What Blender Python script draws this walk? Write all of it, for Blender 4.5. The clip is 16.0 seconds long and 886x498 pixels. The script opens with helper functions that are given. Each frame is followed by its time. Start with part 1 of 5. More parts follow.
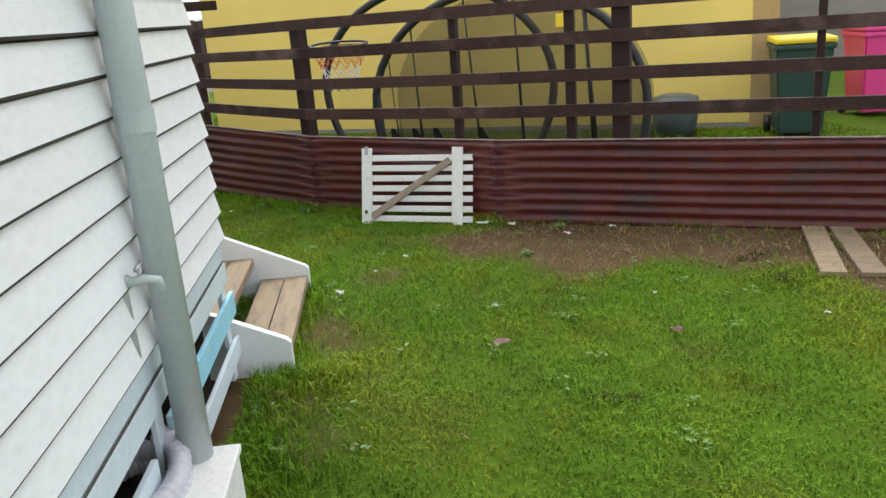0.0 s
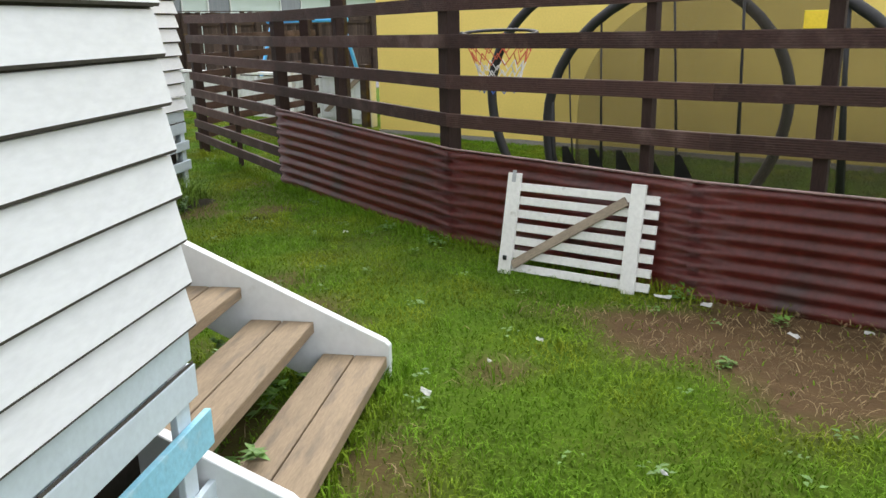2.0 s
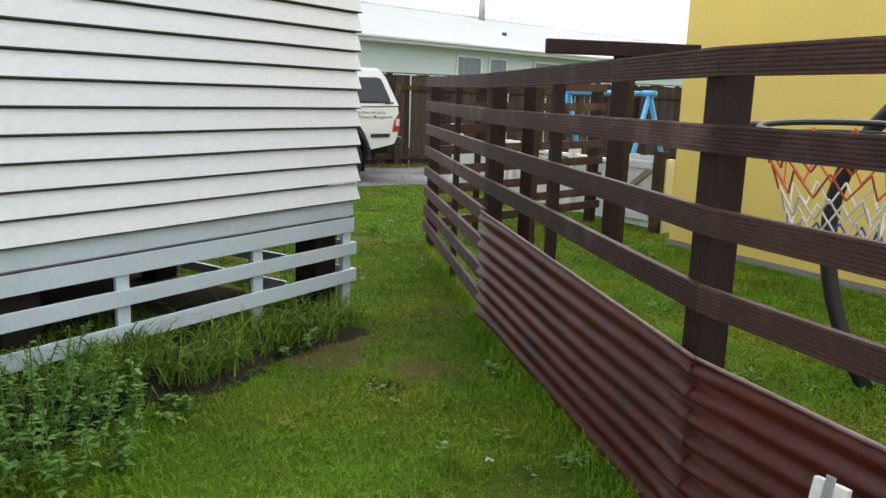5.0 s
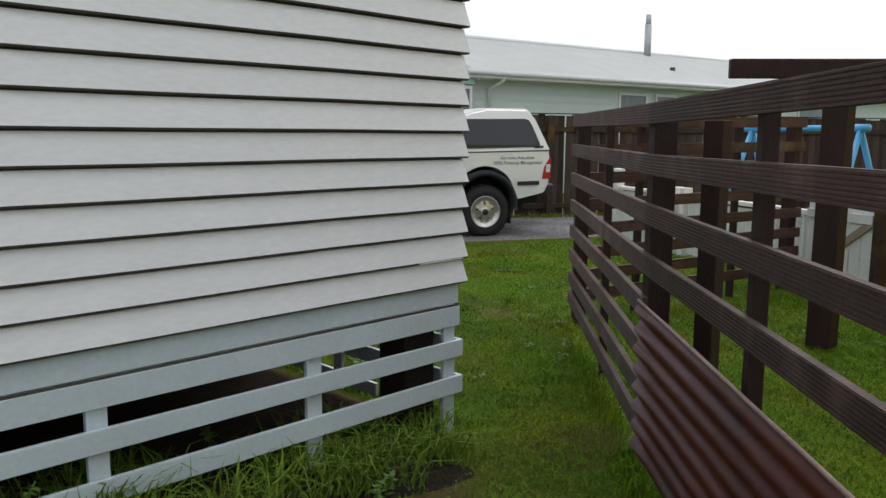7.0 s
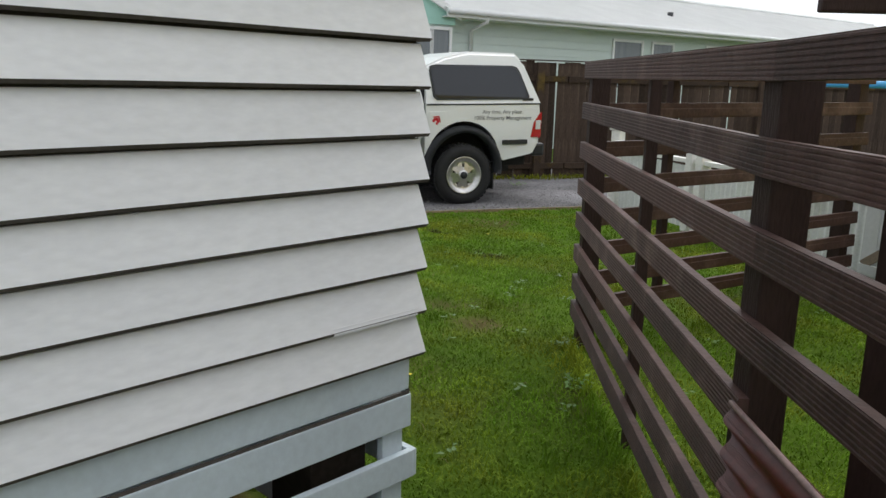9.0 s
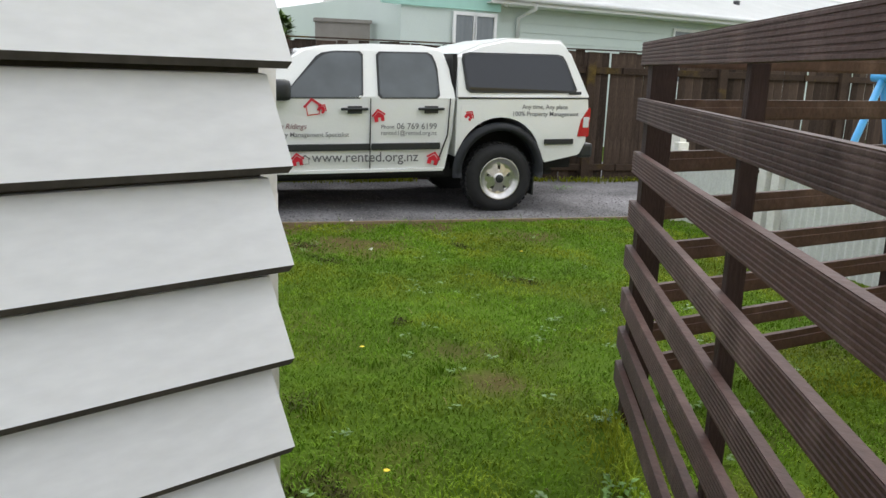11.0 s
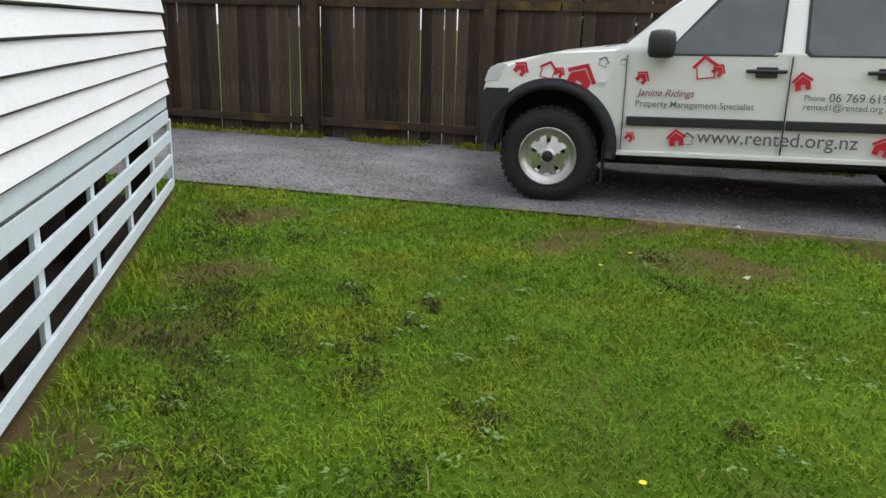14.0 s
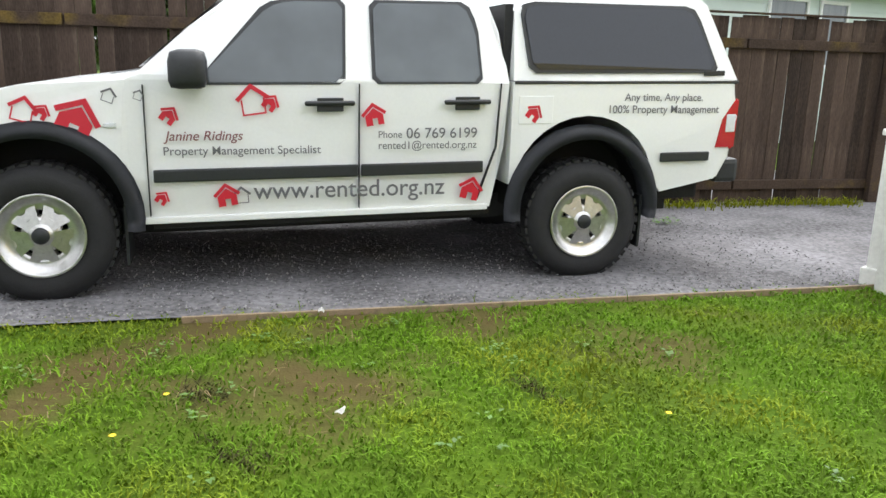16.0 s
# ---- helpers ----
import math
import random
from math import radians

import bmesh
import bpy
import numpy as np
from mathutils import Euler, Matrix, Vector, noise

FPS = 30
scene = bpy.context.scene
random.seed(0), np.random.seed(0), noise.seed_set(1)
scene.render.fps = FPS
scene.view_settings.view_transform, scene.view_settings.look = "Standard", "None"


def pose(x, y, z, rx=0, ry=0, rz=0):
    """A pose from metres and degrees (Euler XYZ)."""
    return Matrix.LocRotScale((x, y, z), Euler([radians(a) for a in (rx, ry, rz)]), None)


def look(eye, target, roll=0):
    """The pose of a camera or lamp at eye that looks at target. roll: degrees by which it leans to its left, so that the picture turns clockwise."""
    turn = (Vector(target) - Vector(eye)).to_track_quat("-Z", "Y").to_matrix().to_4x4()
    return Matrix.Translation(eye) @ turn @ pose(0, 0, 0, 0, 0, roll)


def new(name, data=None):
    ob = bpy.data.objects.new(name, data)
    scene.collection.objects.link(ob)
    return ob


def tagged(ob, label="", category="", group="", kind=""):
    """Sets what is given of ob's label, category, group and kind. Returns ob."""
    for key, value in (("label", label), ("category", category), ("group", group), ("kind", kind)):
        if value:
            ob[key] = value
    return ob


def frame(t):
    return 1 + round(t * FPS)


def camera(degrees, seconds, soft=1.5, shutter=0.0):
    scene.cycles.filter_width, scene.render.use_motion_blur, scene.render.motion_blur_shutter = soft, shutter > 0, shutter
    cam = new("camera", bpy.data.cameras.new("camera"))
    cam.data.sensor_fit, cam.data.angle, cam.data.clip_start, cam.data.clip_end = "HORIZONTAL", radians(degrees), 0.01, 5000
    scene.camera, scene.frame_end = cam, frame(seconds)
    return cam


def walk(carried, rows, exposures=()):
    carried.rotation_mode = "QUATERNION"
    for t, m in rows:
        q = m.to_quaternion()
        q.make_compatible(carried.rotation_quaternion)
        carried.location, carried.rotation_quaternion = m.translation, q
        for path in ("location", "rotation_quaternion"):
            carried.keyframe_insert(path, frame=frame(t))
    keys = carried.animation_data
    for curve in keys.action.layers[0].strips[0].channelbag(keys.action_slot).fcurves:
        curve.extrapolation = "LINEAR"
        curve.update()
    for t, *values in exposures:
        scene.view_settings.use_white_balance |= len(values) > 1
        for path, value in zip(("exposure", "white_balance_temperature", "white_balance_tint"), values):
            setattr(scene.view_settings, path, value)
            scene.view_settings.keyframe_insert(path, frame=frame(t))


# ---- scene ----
cam = camera(58.52, 16.0)
PATH = [
    (0, (-1.093, -0.714, 1.611), (-0.962, 1.195, 1.029), -4.4),
    (0.5, (-1.081, -0.241, 1.511), (-0.949, 1.671, 0.940), -3.0),
    (1, (-1.003, 0.184, 1.467), (-1.085, 2.107, 0.926), -2.1),
    (1.5, (-0.942, 0.565, 1.486), (-1.186, 2.469, 0.924), -1.3),
    (2, (-0.859, 0.965, 1.447), (-1.183, 2.861, 0.897), -1.2),
    (2.5, (-0.845, 1.476, 1.387), (-1.288, 3.363, 0.896), -0.3),
    (3, (-0.866, 1.985, 1.389), (-1.398, 3.859, 0.934), 0.3),
    (3.5, (-0.837, 2.472, 1.447), (-1.467, 4.318, 1.005), 0.7),
    (4, (-0.853, 2.865, 1.450), (-1.619, 4.668, 1.047), 1.7),
    (4.5, (-0.936, 3.277, 1.443), (-1.846, 5.014, 1.048), 1.8),
    (5, (-1.036, 3.675, 1.441), (-2.118, 5.312, 1.056), 1.9),
    (5.2, (-1.069, 3.804, 1.460), (-2.229, 5.390, 1.084), 1.8),
    (7.3, (-1.945, 5.125, 1.438), (-3.359, 6.509, 1.147), 0.3),
    (7.5, (-2.079, 5.250, 1.452), (-3.468, 6.652, 1.131), 0.9),
    (8, (-2.307, 5.554, 1.437), (-3.667, 6.977, 1.081), 0.5),
    (8.5, (-2.544, 5.850, 1.466), (-3.900, 7.266, 1.072), 0.8),
    (9, (-2.834, 6.140, 1.471), (-4.189, 7.551, 1.053), 1.5),
    (9.2, (-2.930, 6.248, 1.468), (-4.290, 7.652, 1.044), 1.8),
    (11.3, (-3.695, 7.316, 1.442), (-5.176, 8.584, 0.995), 2.1),
    (11.5, (-3.889, 7.497, 1.432), (-5.522, 8.567, 0.996), 0.2),
    (12, (-4.282, 7.753, 1.378), (-6.004, 8.667, 0.931), 1.0),
    (12.5, (-4.358, 7.904, 1.352), (-6.046, 8.864, 0.875), 3.1),
    (13, (-4.645, 8.159, 1.325), (-6.404, 8.952, 0.801), 3.7),
    (13.5, (-4.706, 8.169, 1.305), (-6.572, 8.636, 0.756), 2.3),
    (14, (-4.733, 8.428, 1.294), (-6.623, 8.798, 0.754), 1.6),
    (14.5, (-5.033, 8.642, 1.300), (-6.874, 9.234, 0.792), 1.6),
    (15, (-5.253, 8.922, 1.317), (-7.045, 9.666, 0.830), 0.1),
    (15.5, (-5.655, 9.289, 1.288), (-7.389, 10.168, 0.817), -1.0),
    (16, (-6.141, 9.350, 1.303), (-7.619, 10.614, 0.838), 1.6),
]
walk(cam, [(t, look(eye, target, roll)) for t, eye, target, roll in PATH], exposures=[(0, 0.72), (1, 0.82), (1.5, 0.80), (2.5, 0.84), (3.5, 0.77), (4.5, 0.62), (5.2, 0.64), (7.3, -0.10), (8.2, 0.12), (9.2, 0.15), (11.3, 0.52), (12, 0.32), (12.5, 0.57), (13, 0.67), (13.5, 0.67), (14, 0.37), (14.5, 0.47), (15, 0.74), (15.5, 0.87), (16, 1.04)])

# ---- world, sun, exposure ----
world = bpy.data.worlds.new("sky")
scene.world = world
world.use_nodes = True
wn, wl = world.node_tree.nodes, world.node_tree.links
sky = wn.new("ShaderNodeTexSky")
sky.sky_type = "NISHITA"
sky.sun_disc = False
sky.sun_elevation, sky.sun_rotation = radians(60), radians(352)
sky.air_density, sky.dust_density, sky.ozone_density = 1.0, 6.0, 0.5
pale = wn.new("ShaderNodeHueSaturation")
pale.inputs["Saturation"].default_value = 0.16
pale.inputs["Value"].default_value = 1.9
wl.new(sky.outputs[0], pale.inputs["Color"])
cloud = wn.new("ShaderNodeMix")
cloud.data_type = "RGBA"
cloud.inputs["Factor"].default_value = 0.72
cloud.inputs["B"].default_value = (6.7, 7.0, 7.5, 1)
wl.new(pale.outputs[0], cloud.inputs["A"])
wl.new(cloud.outputs["Result"], wn["Background"].inputs["Color"])
wn["Background"].inputs["Strength"].default_value = 0.15
sun = new("sun", bpy.data.lights.new("sun", "SUN"))
sun.data.energy, sun.data.angle, sun.data.color = 0.5, radians(60), (1.0, 0.985, 0.965)
sun.matrix_world = look((0, 0, 10), (0.32, -2.3, 10 - 4.0))

# ---- materials ----
def mat(name, color, rough=0.6, metal=0.0, vary=0.12, scale=6.0, bump=0.15, fine=60.0, island=0.0, per_object=0.0, tint=None, tint_scale=1.5, tint_at=0.55, stretch=(1, 1, 1), spec=0.5):
    """Base colour with stains at one scale, grain at another, and a fine relief."""
    m = bpy.data.materials.new(name)
    m.use_nodes = True
    nt, b = m.node_tree, m.node_tree.nodes["Principled BSDF"]
    N, L = nt.nodes.new, nt.links.new
    b.inputs["Roughness"].default_value, b.inputs["Metallic"].default_value = rough, metal
    b.inputs["Specular IOR Level"].default_value = spec
    co, mp = N("ShaderNodeTexCoord"), N("ShaderNodeMapping")
    mp.inputs["Scale"].default_value = stretch
    L(co.outputs["Object"], mp.inputs["Vector"])
    big, small = N("ShaderNodeTexNoise"), N("ShaderNodeTexNoise")
    big.inputs["Scale"].default_value, big.inputs["Detail"].default_value = scale, 5
    small.inputs["Scale"].default_value, small.inputs["Detail"].default_value = fine, 3
    for n in (big, small):
        L(mp.outputs[0], n.inputs["Vector"])
    mix = N("ShaderNodeMath"); mix.operation = "ADD"
    L(big.outputs["Fac"], mix.inputs[0]); L(small.outputs["Fac"], mix.inputs[1])
    last = mix.outputs[0]
    if island or per_object:
        src = N("ShaderNodeNewGeometry").outputs["Random Per Island"] if island else N("ShaderNodeObjectInfo").outputs["Random"]
        k = N("ShaderNodeMath"); k.operation = "MULTIPLY_ADD"
        k.inputs[1].default_value = (island or per_object)
        L(src, k.inputs[0]); L(last, k.inputs[2])
        last = k.outputs[0]
        off = (island or per_object) / 2
    else:
        off = 0.0
    rng = N("ShaderNodeMapRange")
    rng.inputs["From Min"].default_value, rng.inputs["From Max"].default_value = 0.5 + off, 1.5 + off
    rng.inputs["To Min"].default_value, rng.inputs["To Max"].default_value = 1 - 2 * vary, 1 + 2 * vary
    L(last, rng.inputs["Value"])
    mul = N("ShaderNodeVectorMath"); mul.operation = "SCALE"
    if tint:
        tn = N("ShaderNodeTexNoise"); tn.inputs["Scale"].default_value, tn.inputs["Detail"].default_value = tint_scale, 4
        L(mp.outputs[0], tn.inputs["Vector"])
        tr = N("ShaderNodeMapRange"); tr.inputs["From Min"].default_value, tr.inputs["From Max"].default_value = tint_at - 0.08, tint_at + 0.1
        L(tn.outputs["Fac"], tr.inputs["Value"])
        cm = N("ShaderNodeMix"); cm.data_type = "RGBA"
        cm.inputs["A"].default_value, cm.inputs["B"].default_value = (*color, 1), (*tint, 1)
        L(tr.outputs[0], cm.inputs["Factor"])
        L(cm.outputs["Result"], mul.inputs[0])
    else:
        mul.inputs[0].default_value = color
    L(rng.outputs[0], mul.inputs["Scale"])
    L(mul.outputs[0], b.inputs["Base Color"])
    if bump:
        bp = N("ShaderNodeBump"); bp.inputs["Strength"].default_value, bp.inputs["Distance"].default_value = bump, 0.01
        L(small.outputs["Fac"], bp.inputs["Height"]); L(bp.outputs[0], b.inputs["Normal"])
    return m


BOARD = mat("white_weatherboard_paint", (0.805, 0.815, 0.83), 0.45, vary=0.05, scale=1.2, fine=25, bump=0.03, per_object=0.25, stretch=(1, 1, 3))
# Near-black colour standing in for the shade below board laps and band.
LAPSHADE = mat("painted_lap_shade", (0.09, 0.08, 0.07), 0.9, vary=0.2, scale=6, spec=0.1)
BLUEGREY = mat("pale_blue_grey_paint", (0.58, 0.66, 0.71), 0.5, vary=0.06, scale=3, fine=50, bump=0.1, per_object=0.2)
SKYBLUE = mat("sky_blue_paint", (0.27, 0.58, 0.72), 0.5, vary=0.1, scale=5, tint=(0.6, 0.68, 0.7), tint_scale=7, tint_at=0.62)
PIPEGREY = mat("grey_pipe_paint", (0.50, 0.55, 0.56), 0.4, vary=0.06, scale=3, bump=0.05)
PIPEWHITE = mat("white_pipe_paint", (0.76, 0.75, 0.72), 0.4, vary=0.05, scale=3, bump=0.05)
HOSE = mat("grey_corrugated_hose_plastic", (0.50, 0.50, 0.54), 0.5, vary=0.1, scale=8)
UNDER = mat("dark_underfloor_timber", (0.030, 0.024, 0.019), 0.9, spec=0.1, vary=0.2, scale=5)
STAIN = mat("brown_stained_decking", (0.060, 0.030, 0.025), 0.6, vary=0.22, scale=5, fine=45, bump=0.25, per_object=0.5, spec=0.3, tint=(0.12, 0.075, 0.065), tint_scale=4, tint_at=0.62)
POSTM = mat("brown_stained_post", (0.032, 0.017, 0.014), 0.7, vary=0.25, scale=4, fine=40, bump=0.35, spec=0.25, stretch=(3, 3, 0.6))
TREAD = mat("weathered_tread_timber", (0.245, 0.180, 0.112), 0.75, vary=0.16, scale=4, fine=30, bump=0.2, per_object=0.4, tint=(0.165, 0.125, 0.085), tint_scale=5, tint_at=0.6, stretch=(5, 0.8, 5))
GATE = mat("chipped_white_paint", (0.74, 0.73, 0.70), 0.55, vary=0.07, scale=5, fine=40, bump=0.2, per_object=0.2, tint=(0.42, 0.38, 0.32), tint_scale=16, tint_at=0.72)
STRINGER = mat("worn_white_stringer_paint", (0.72, 0.74, 0.74), 0.5, vary=0.05, scale=2, fine=30, bump=0.1, tint=(0.50, 0.49, 0.45), tint_scale=9, tint_at=0.74)
BRACE = mat("bare_grey_timber", (0.30, 0.24, 0.18), 0.75, vary=0.2, scale=6, fine=40, stretch=(1, 1, 4))
IRON = mat("oxide_red_corrugated_iron", (0.155, 0.032, 0.026), 0.42, 0.0, vary=0.24, scale=2.2, fine=30, bump=0.1, spec=0.8, tint=(0.10, 0.05, 0.045), tint_scale=3.0, tint_at=0.6)
IRONEDGE = mat("worn_iron_edge", (0.22, 0.14, 0.13), 0.5, vary=0.3, scale=9)
WHITEIRON = mat("white_corrugated_iron", (0.66, 0.67, 0.66), 0.45, vary=0.1, scale=2, tint=(0.42, 0.42, 0.38), tint_scale=2, tint_at=0.62)
YELLOW = mat("yellow_render", (0.83, 0.625, 0.165), 0.8, vary=0.06, scale=0.9, fine=50, bump=0.2, tint=(0.80, 0.60, 0.155), tint_scale=0.7, tint_at=0.58)
TAN = mat("tan_timber_frame", (0.42, 0.28, 0.12), 0.6, vary=0.1)
PALING = mat("dark_weathered_paling", (0.060, 0.042, 0.032), 0.85, vary=0.3, scale=3, fine=35, bump=0.3, per_object=0.8, spec=0.2, tint=(0.115, 0.088, 0.068), tint_scale=2.5, tint_at=0.6, stretch=(4, 4, 0.7))
PALRAIL = mat("mossy_fence_rail", (0.055, 0.038, 0.028), 0.9, vary=0.3, scale=4, per_object=0.3, spec=0.2, tint=(0.11, 0.075, 0.02), tint_scale=3.5, tint_at=0.62)
MINT = mat("mint_gable_paint", (0.36, 0.62, 0.54), 0.6, vary=0.05)
FARWALL = mat("pale_mint_weatherboard", (0.60, 0.68, 0.64), 0.6, vary=0.05, scale=1.0)
ROOFW = mat("white_painted_roof_iron", (0.74, 0.75, 0.74), 0.5, vary=0.05, scale=1.5)
TRIM = mat("white_trim_paint", (0.78, 0.79, 0.78), 0.45, vary=0.04)
FARGLASS = mat("dark_curtained_window_glass", (0.17, 0.19, 0.20), 0.1, vary=0.15, scale=2, bump=0, stretch=(6, 6, 0.3))
GRAVEL = mat("grey_gravel", (0.170, 0.166, 0.172), 0.9, vary=0.44, scale=1.4, fine=32, bump=1.0, spec=0.2, tint=(0.115, 0.11, 0.112), tint_scale=0.8, tint_at=0.58)
CONC = mat("concrete_block", (0.27, 0.25, 0.23), 0.9, vary=0.15, scale=3)
CAR = mat("white_car_paint", (0.80, 0.81, 0.80), 0.18, vary=0.02, scale=2, bump=0.0)
CARTRIM = mat("black_car_plastic", (0.018, 0.020, 0.022), 0.45, vary=0.15, scale=8, bump=0.05)
FLARE = mat("grey_flare_plastic", (0.030, 0.033, 0.039), 0.5, vary=0.1, scale=8, bump=0.03)
TINTED = mat("tinted_car_glass", (0.022, 0.025, 0.032), 0.05, vary=0.06, scale=1, bump=0.0, spec=0.5)
CLEARG = mat("car_side_glass", (0.085, 0.097, 0.106), 0.05, vary=0.14, scale=1.5, fine=3, bump=0.0, spec=0.6)
RUBBER = mat("tyre_rubber", (0.014, 0.014, 0.015), 0.8, vary=0.2, scale=20, fine=120, bump=0.2)
ALLOY = mat("alloy_wheel", (0.58, 0.57, 0.56), 0.30, 0.9, vary=0.1, scale=20, bump=0.03)
REDLENS = mat("red_tail_lens", (0.42, 0.012, 0.018), 0.15, vary=0.05, bump=0)
LAMPW = mat("clear_lamp_lens", (0.62, 0.64, 0.66), 0.12, vary=0.06, bump=0)
DECALRED = mat("red_vinyl", (0.55, 0.015, 0.035), 0.4, vary=0.03, bump=0)
DECALGREY = mat("grey_vinyl", (0.13, 0.13, 0.14), 0.4, vary=0.03, bump=0)
DECALMAROON = mat("maroon_vinyl", (0.20, 0.07, 0.075), 0.4, vary=0.03, bump=0)
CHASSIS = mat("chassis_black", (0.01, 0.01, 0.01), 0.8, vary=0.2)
FOAM = mat("black_pole_sleeve", (0.018, 0.017, 0.018), 0.6, vary=0.2, scale=8)
STEEL = mat("galvanised_steel", (0.42, 0.43, 0.44), 0.4, 0.6, vary=0.1, scale=10)
BLUEST = mat("blue_painted_tube", (0.06, 0.34, 0.68), 0.4, vary=0.06)
BINGREEN = mat("dark_green_bin_plastic", (0.022, 0.055, 0.045), 0.5, vary=0.1)
BINYEL = mat("yellow_lid_plastic", (0.80, 0.58, 0.03), 0.45, vary=0.06)
PINK = mat("pink_plastic", (0.72, 0.05, 0.25), 0.45, vary=0.06)
TUB = mat("grey_blue_tub_plastic", (0.075, 0.09, 0.10), 0.35, vary=0.15, scale=5)
PAPER = mat("white_litter_paper", (0.70, 0.70, 0.68), 0.7, vary=0.1, scale=20)
DRYLEAF = mat("dry_pink_brown_leaf", (0.33, 0.19, 0.18), 0.7, vary=0.15, scale=30)
FLOWER = mat("yellow_dandelion_petal", (0.80, 0.60, 0.02), 0.6, vary=0.1)
NETW = mat("white_net_cord", (0.70, 0.68, 0.66), 0.8, vary=0.05)
NETR = mat("red_net_cord", (0.62, 0.13, 0.06), 0.8, vary=0.05)
NETB = mat("blue_net_cord", (0.05, 0.12, 0.42), 0.8, vary=0.05)
BLADE = mat("grass_blade", (0.116, 0.220, 0.012), 0.75, vary=0.30, scale=0.9, fine=5.0, bump=0, island=0.26, tint=(0.190, 0.232, 0.015), tint_scale=1.3, tint_at=0.54, spec=0.15)
STRAW = mat("dead_grass", (0.26, 0.19, 0.095), 0.8, vary=0.25, scale=2, bump=0, island=0.6)
WEED = mat("weed_leaf", (0.105, 0.215, 0.034), 0.5, vary=0.2, scale=4, bump=0, island=0.6)
BUSH = mat("bush_leaf", (0.085, 0.150, 0.026), 0.55, vary=0.25, scale=2, bump=0, island=0.7)

# lawn sheet: green with worn brown earth showing through in patches
def lawn_material():
    m = mat("lawn_turf", (0.060, 0.108, 0.007), 0.95, vary=0.25, scale=1.5, fine=70, bump=0.6, tint=(0.068, 0.078, 0.013), tint_scale=1.1, tint_at=0.60, spec=0.1)
    nt, b = m.node_tree, m.node_tree.nodes["Principled BSDF"]
    green = b.inputs["Base Color"].links[0].from_socket
    bare, mx, earth = nt.nodes.new("ShaderNodeAttribute"), nt.nodes.new("ShaderNodeMix"), nt.nodes.new("ShaderNodeTexNoise")
    bare.attribute_name = "bare"
    earth.inputs["Scale"].default_value, earth.inputs["Detail"].default_value = 9.0, 6
    ramp = nt.nodes.new("ShaderNodeMix"); ramp.data_type = "RGBA"
    ramp.inputs["A"].default_value, ramp.inputs["B"].default_value = (0.050, 0.030, 0.016, 1), (0.115, 0.074, 0.036, 1)
    nt.links.new(earth.outputs["Fac"], ramp.inputs["Factor"])
    mx.data_type = "RGBA"
    nt.links.new(bare.outputs["Fac"], mx.inputs["Factor"]); nt.links.new(green, mx.inputs["A"]); nt.links.new(ramp.outputs["Result"], mx.inputs["B"])
    nt.links.new(mx.outputs["Result"], b.inputs["Base Color"])
    return m
LAWN = lawn_material()

def net_material():
    m = bpy.data.materials.new("dark_enclosure_net")
    m.use_nodes = True
    nt = m.node_tree
    b, out = nt.nodes["Principled BSDF"], nt.nodes["Material Output"]
    b.inputs["Base Color"].default_value, b.inputs["Roughness"].default_value = (0.065, 0.05, 0.028, 1), 0.9
    tr, mx = nt.nodes.new("ShaderNodeBsdfTransparent"), nt.nodes.new("ShaderNodeMixShader")
    nz = nt.nodes.new("ShaderNodeTexNoise"); nz.inputs["Scale"].default_value = 1.6
    mr = nt.nodes.new("ShaderNodeMapRange"); mr.inputs["To Min"].default_value, mr.inputs["To Max"].default_value = 0.30, 0.56
    nt.links.new(nz.outputs["Fac"], mr.inputs["Value"]); nt.links.new(mr.outputs[0], mx.inputs[0])
    nt.links.new(tr.outputs[0], mx.inputs[1]); nt.links.new(b.outputs[0], mx.inputs[2]); nt.links.new(mx.outputs[0], out.inputs["Surface"])
    return m
NETTING = net_material()

# ---- mesh helpers ----
def mesh_of(bm, material, smooth=False):
    me = bpy.data.meshes.new("m")
    bmesh.ops.recalc_face_normals(bm, faces=bm.faces)
    bm.to_mesh(me)
    bm.free()
    me.materials.append(material)
    if smooth:
        for p in me.polygons:
            p.use_smooth = True
    return me

def part(name, bm, material, parent=None, label="", smooth=False):
    ob = new(name, mesh_of(bm, material, smooth) if isinstance(bm, bmesh.types.BMesh) else bm)
    ob.parent = parent
    return tagged(ob, label)

def thing(name, m, label, category, group="", kind=""):
    ob = new(name)
    ob.matrix_world = m
    return tagged(ob, label, category, group, kind)

def box(x0, x1, y0, y1, z0, z1, bevel=0.0, bm=None, m=None):
    bm2 = bmesh.new()
    bmesh.ops.create_cube(bm2, size=1)
    bmesh.ops.transform(bm2, matrix=Matrix.Translation(((x0 + x1) / 2, (y0 + y1) / 2, (z0 + z1) / 2)) @ Matrix.Diagonal((abs(x1 - x0), abs(y1 - y0), abs(z1 - z0), 1)), verts=bm2.verts)
    if bevel:
        bmesh.ops.bevel(bm2, geom=bm2.edges, offset=bevel, segments=2, affect="EDGES", profile=0.6)
    if m:
        bmesh.ops.transform(bm2, matrix=m, verts=bm2.verts)
    if bm is None:
        return bm2
    me = bpy.data.meshes.new("t"); bm2.to_mesh(me); bm.from_mesh(me); bm2.free(); bpy.data.meshes.remove(me)
    return bm

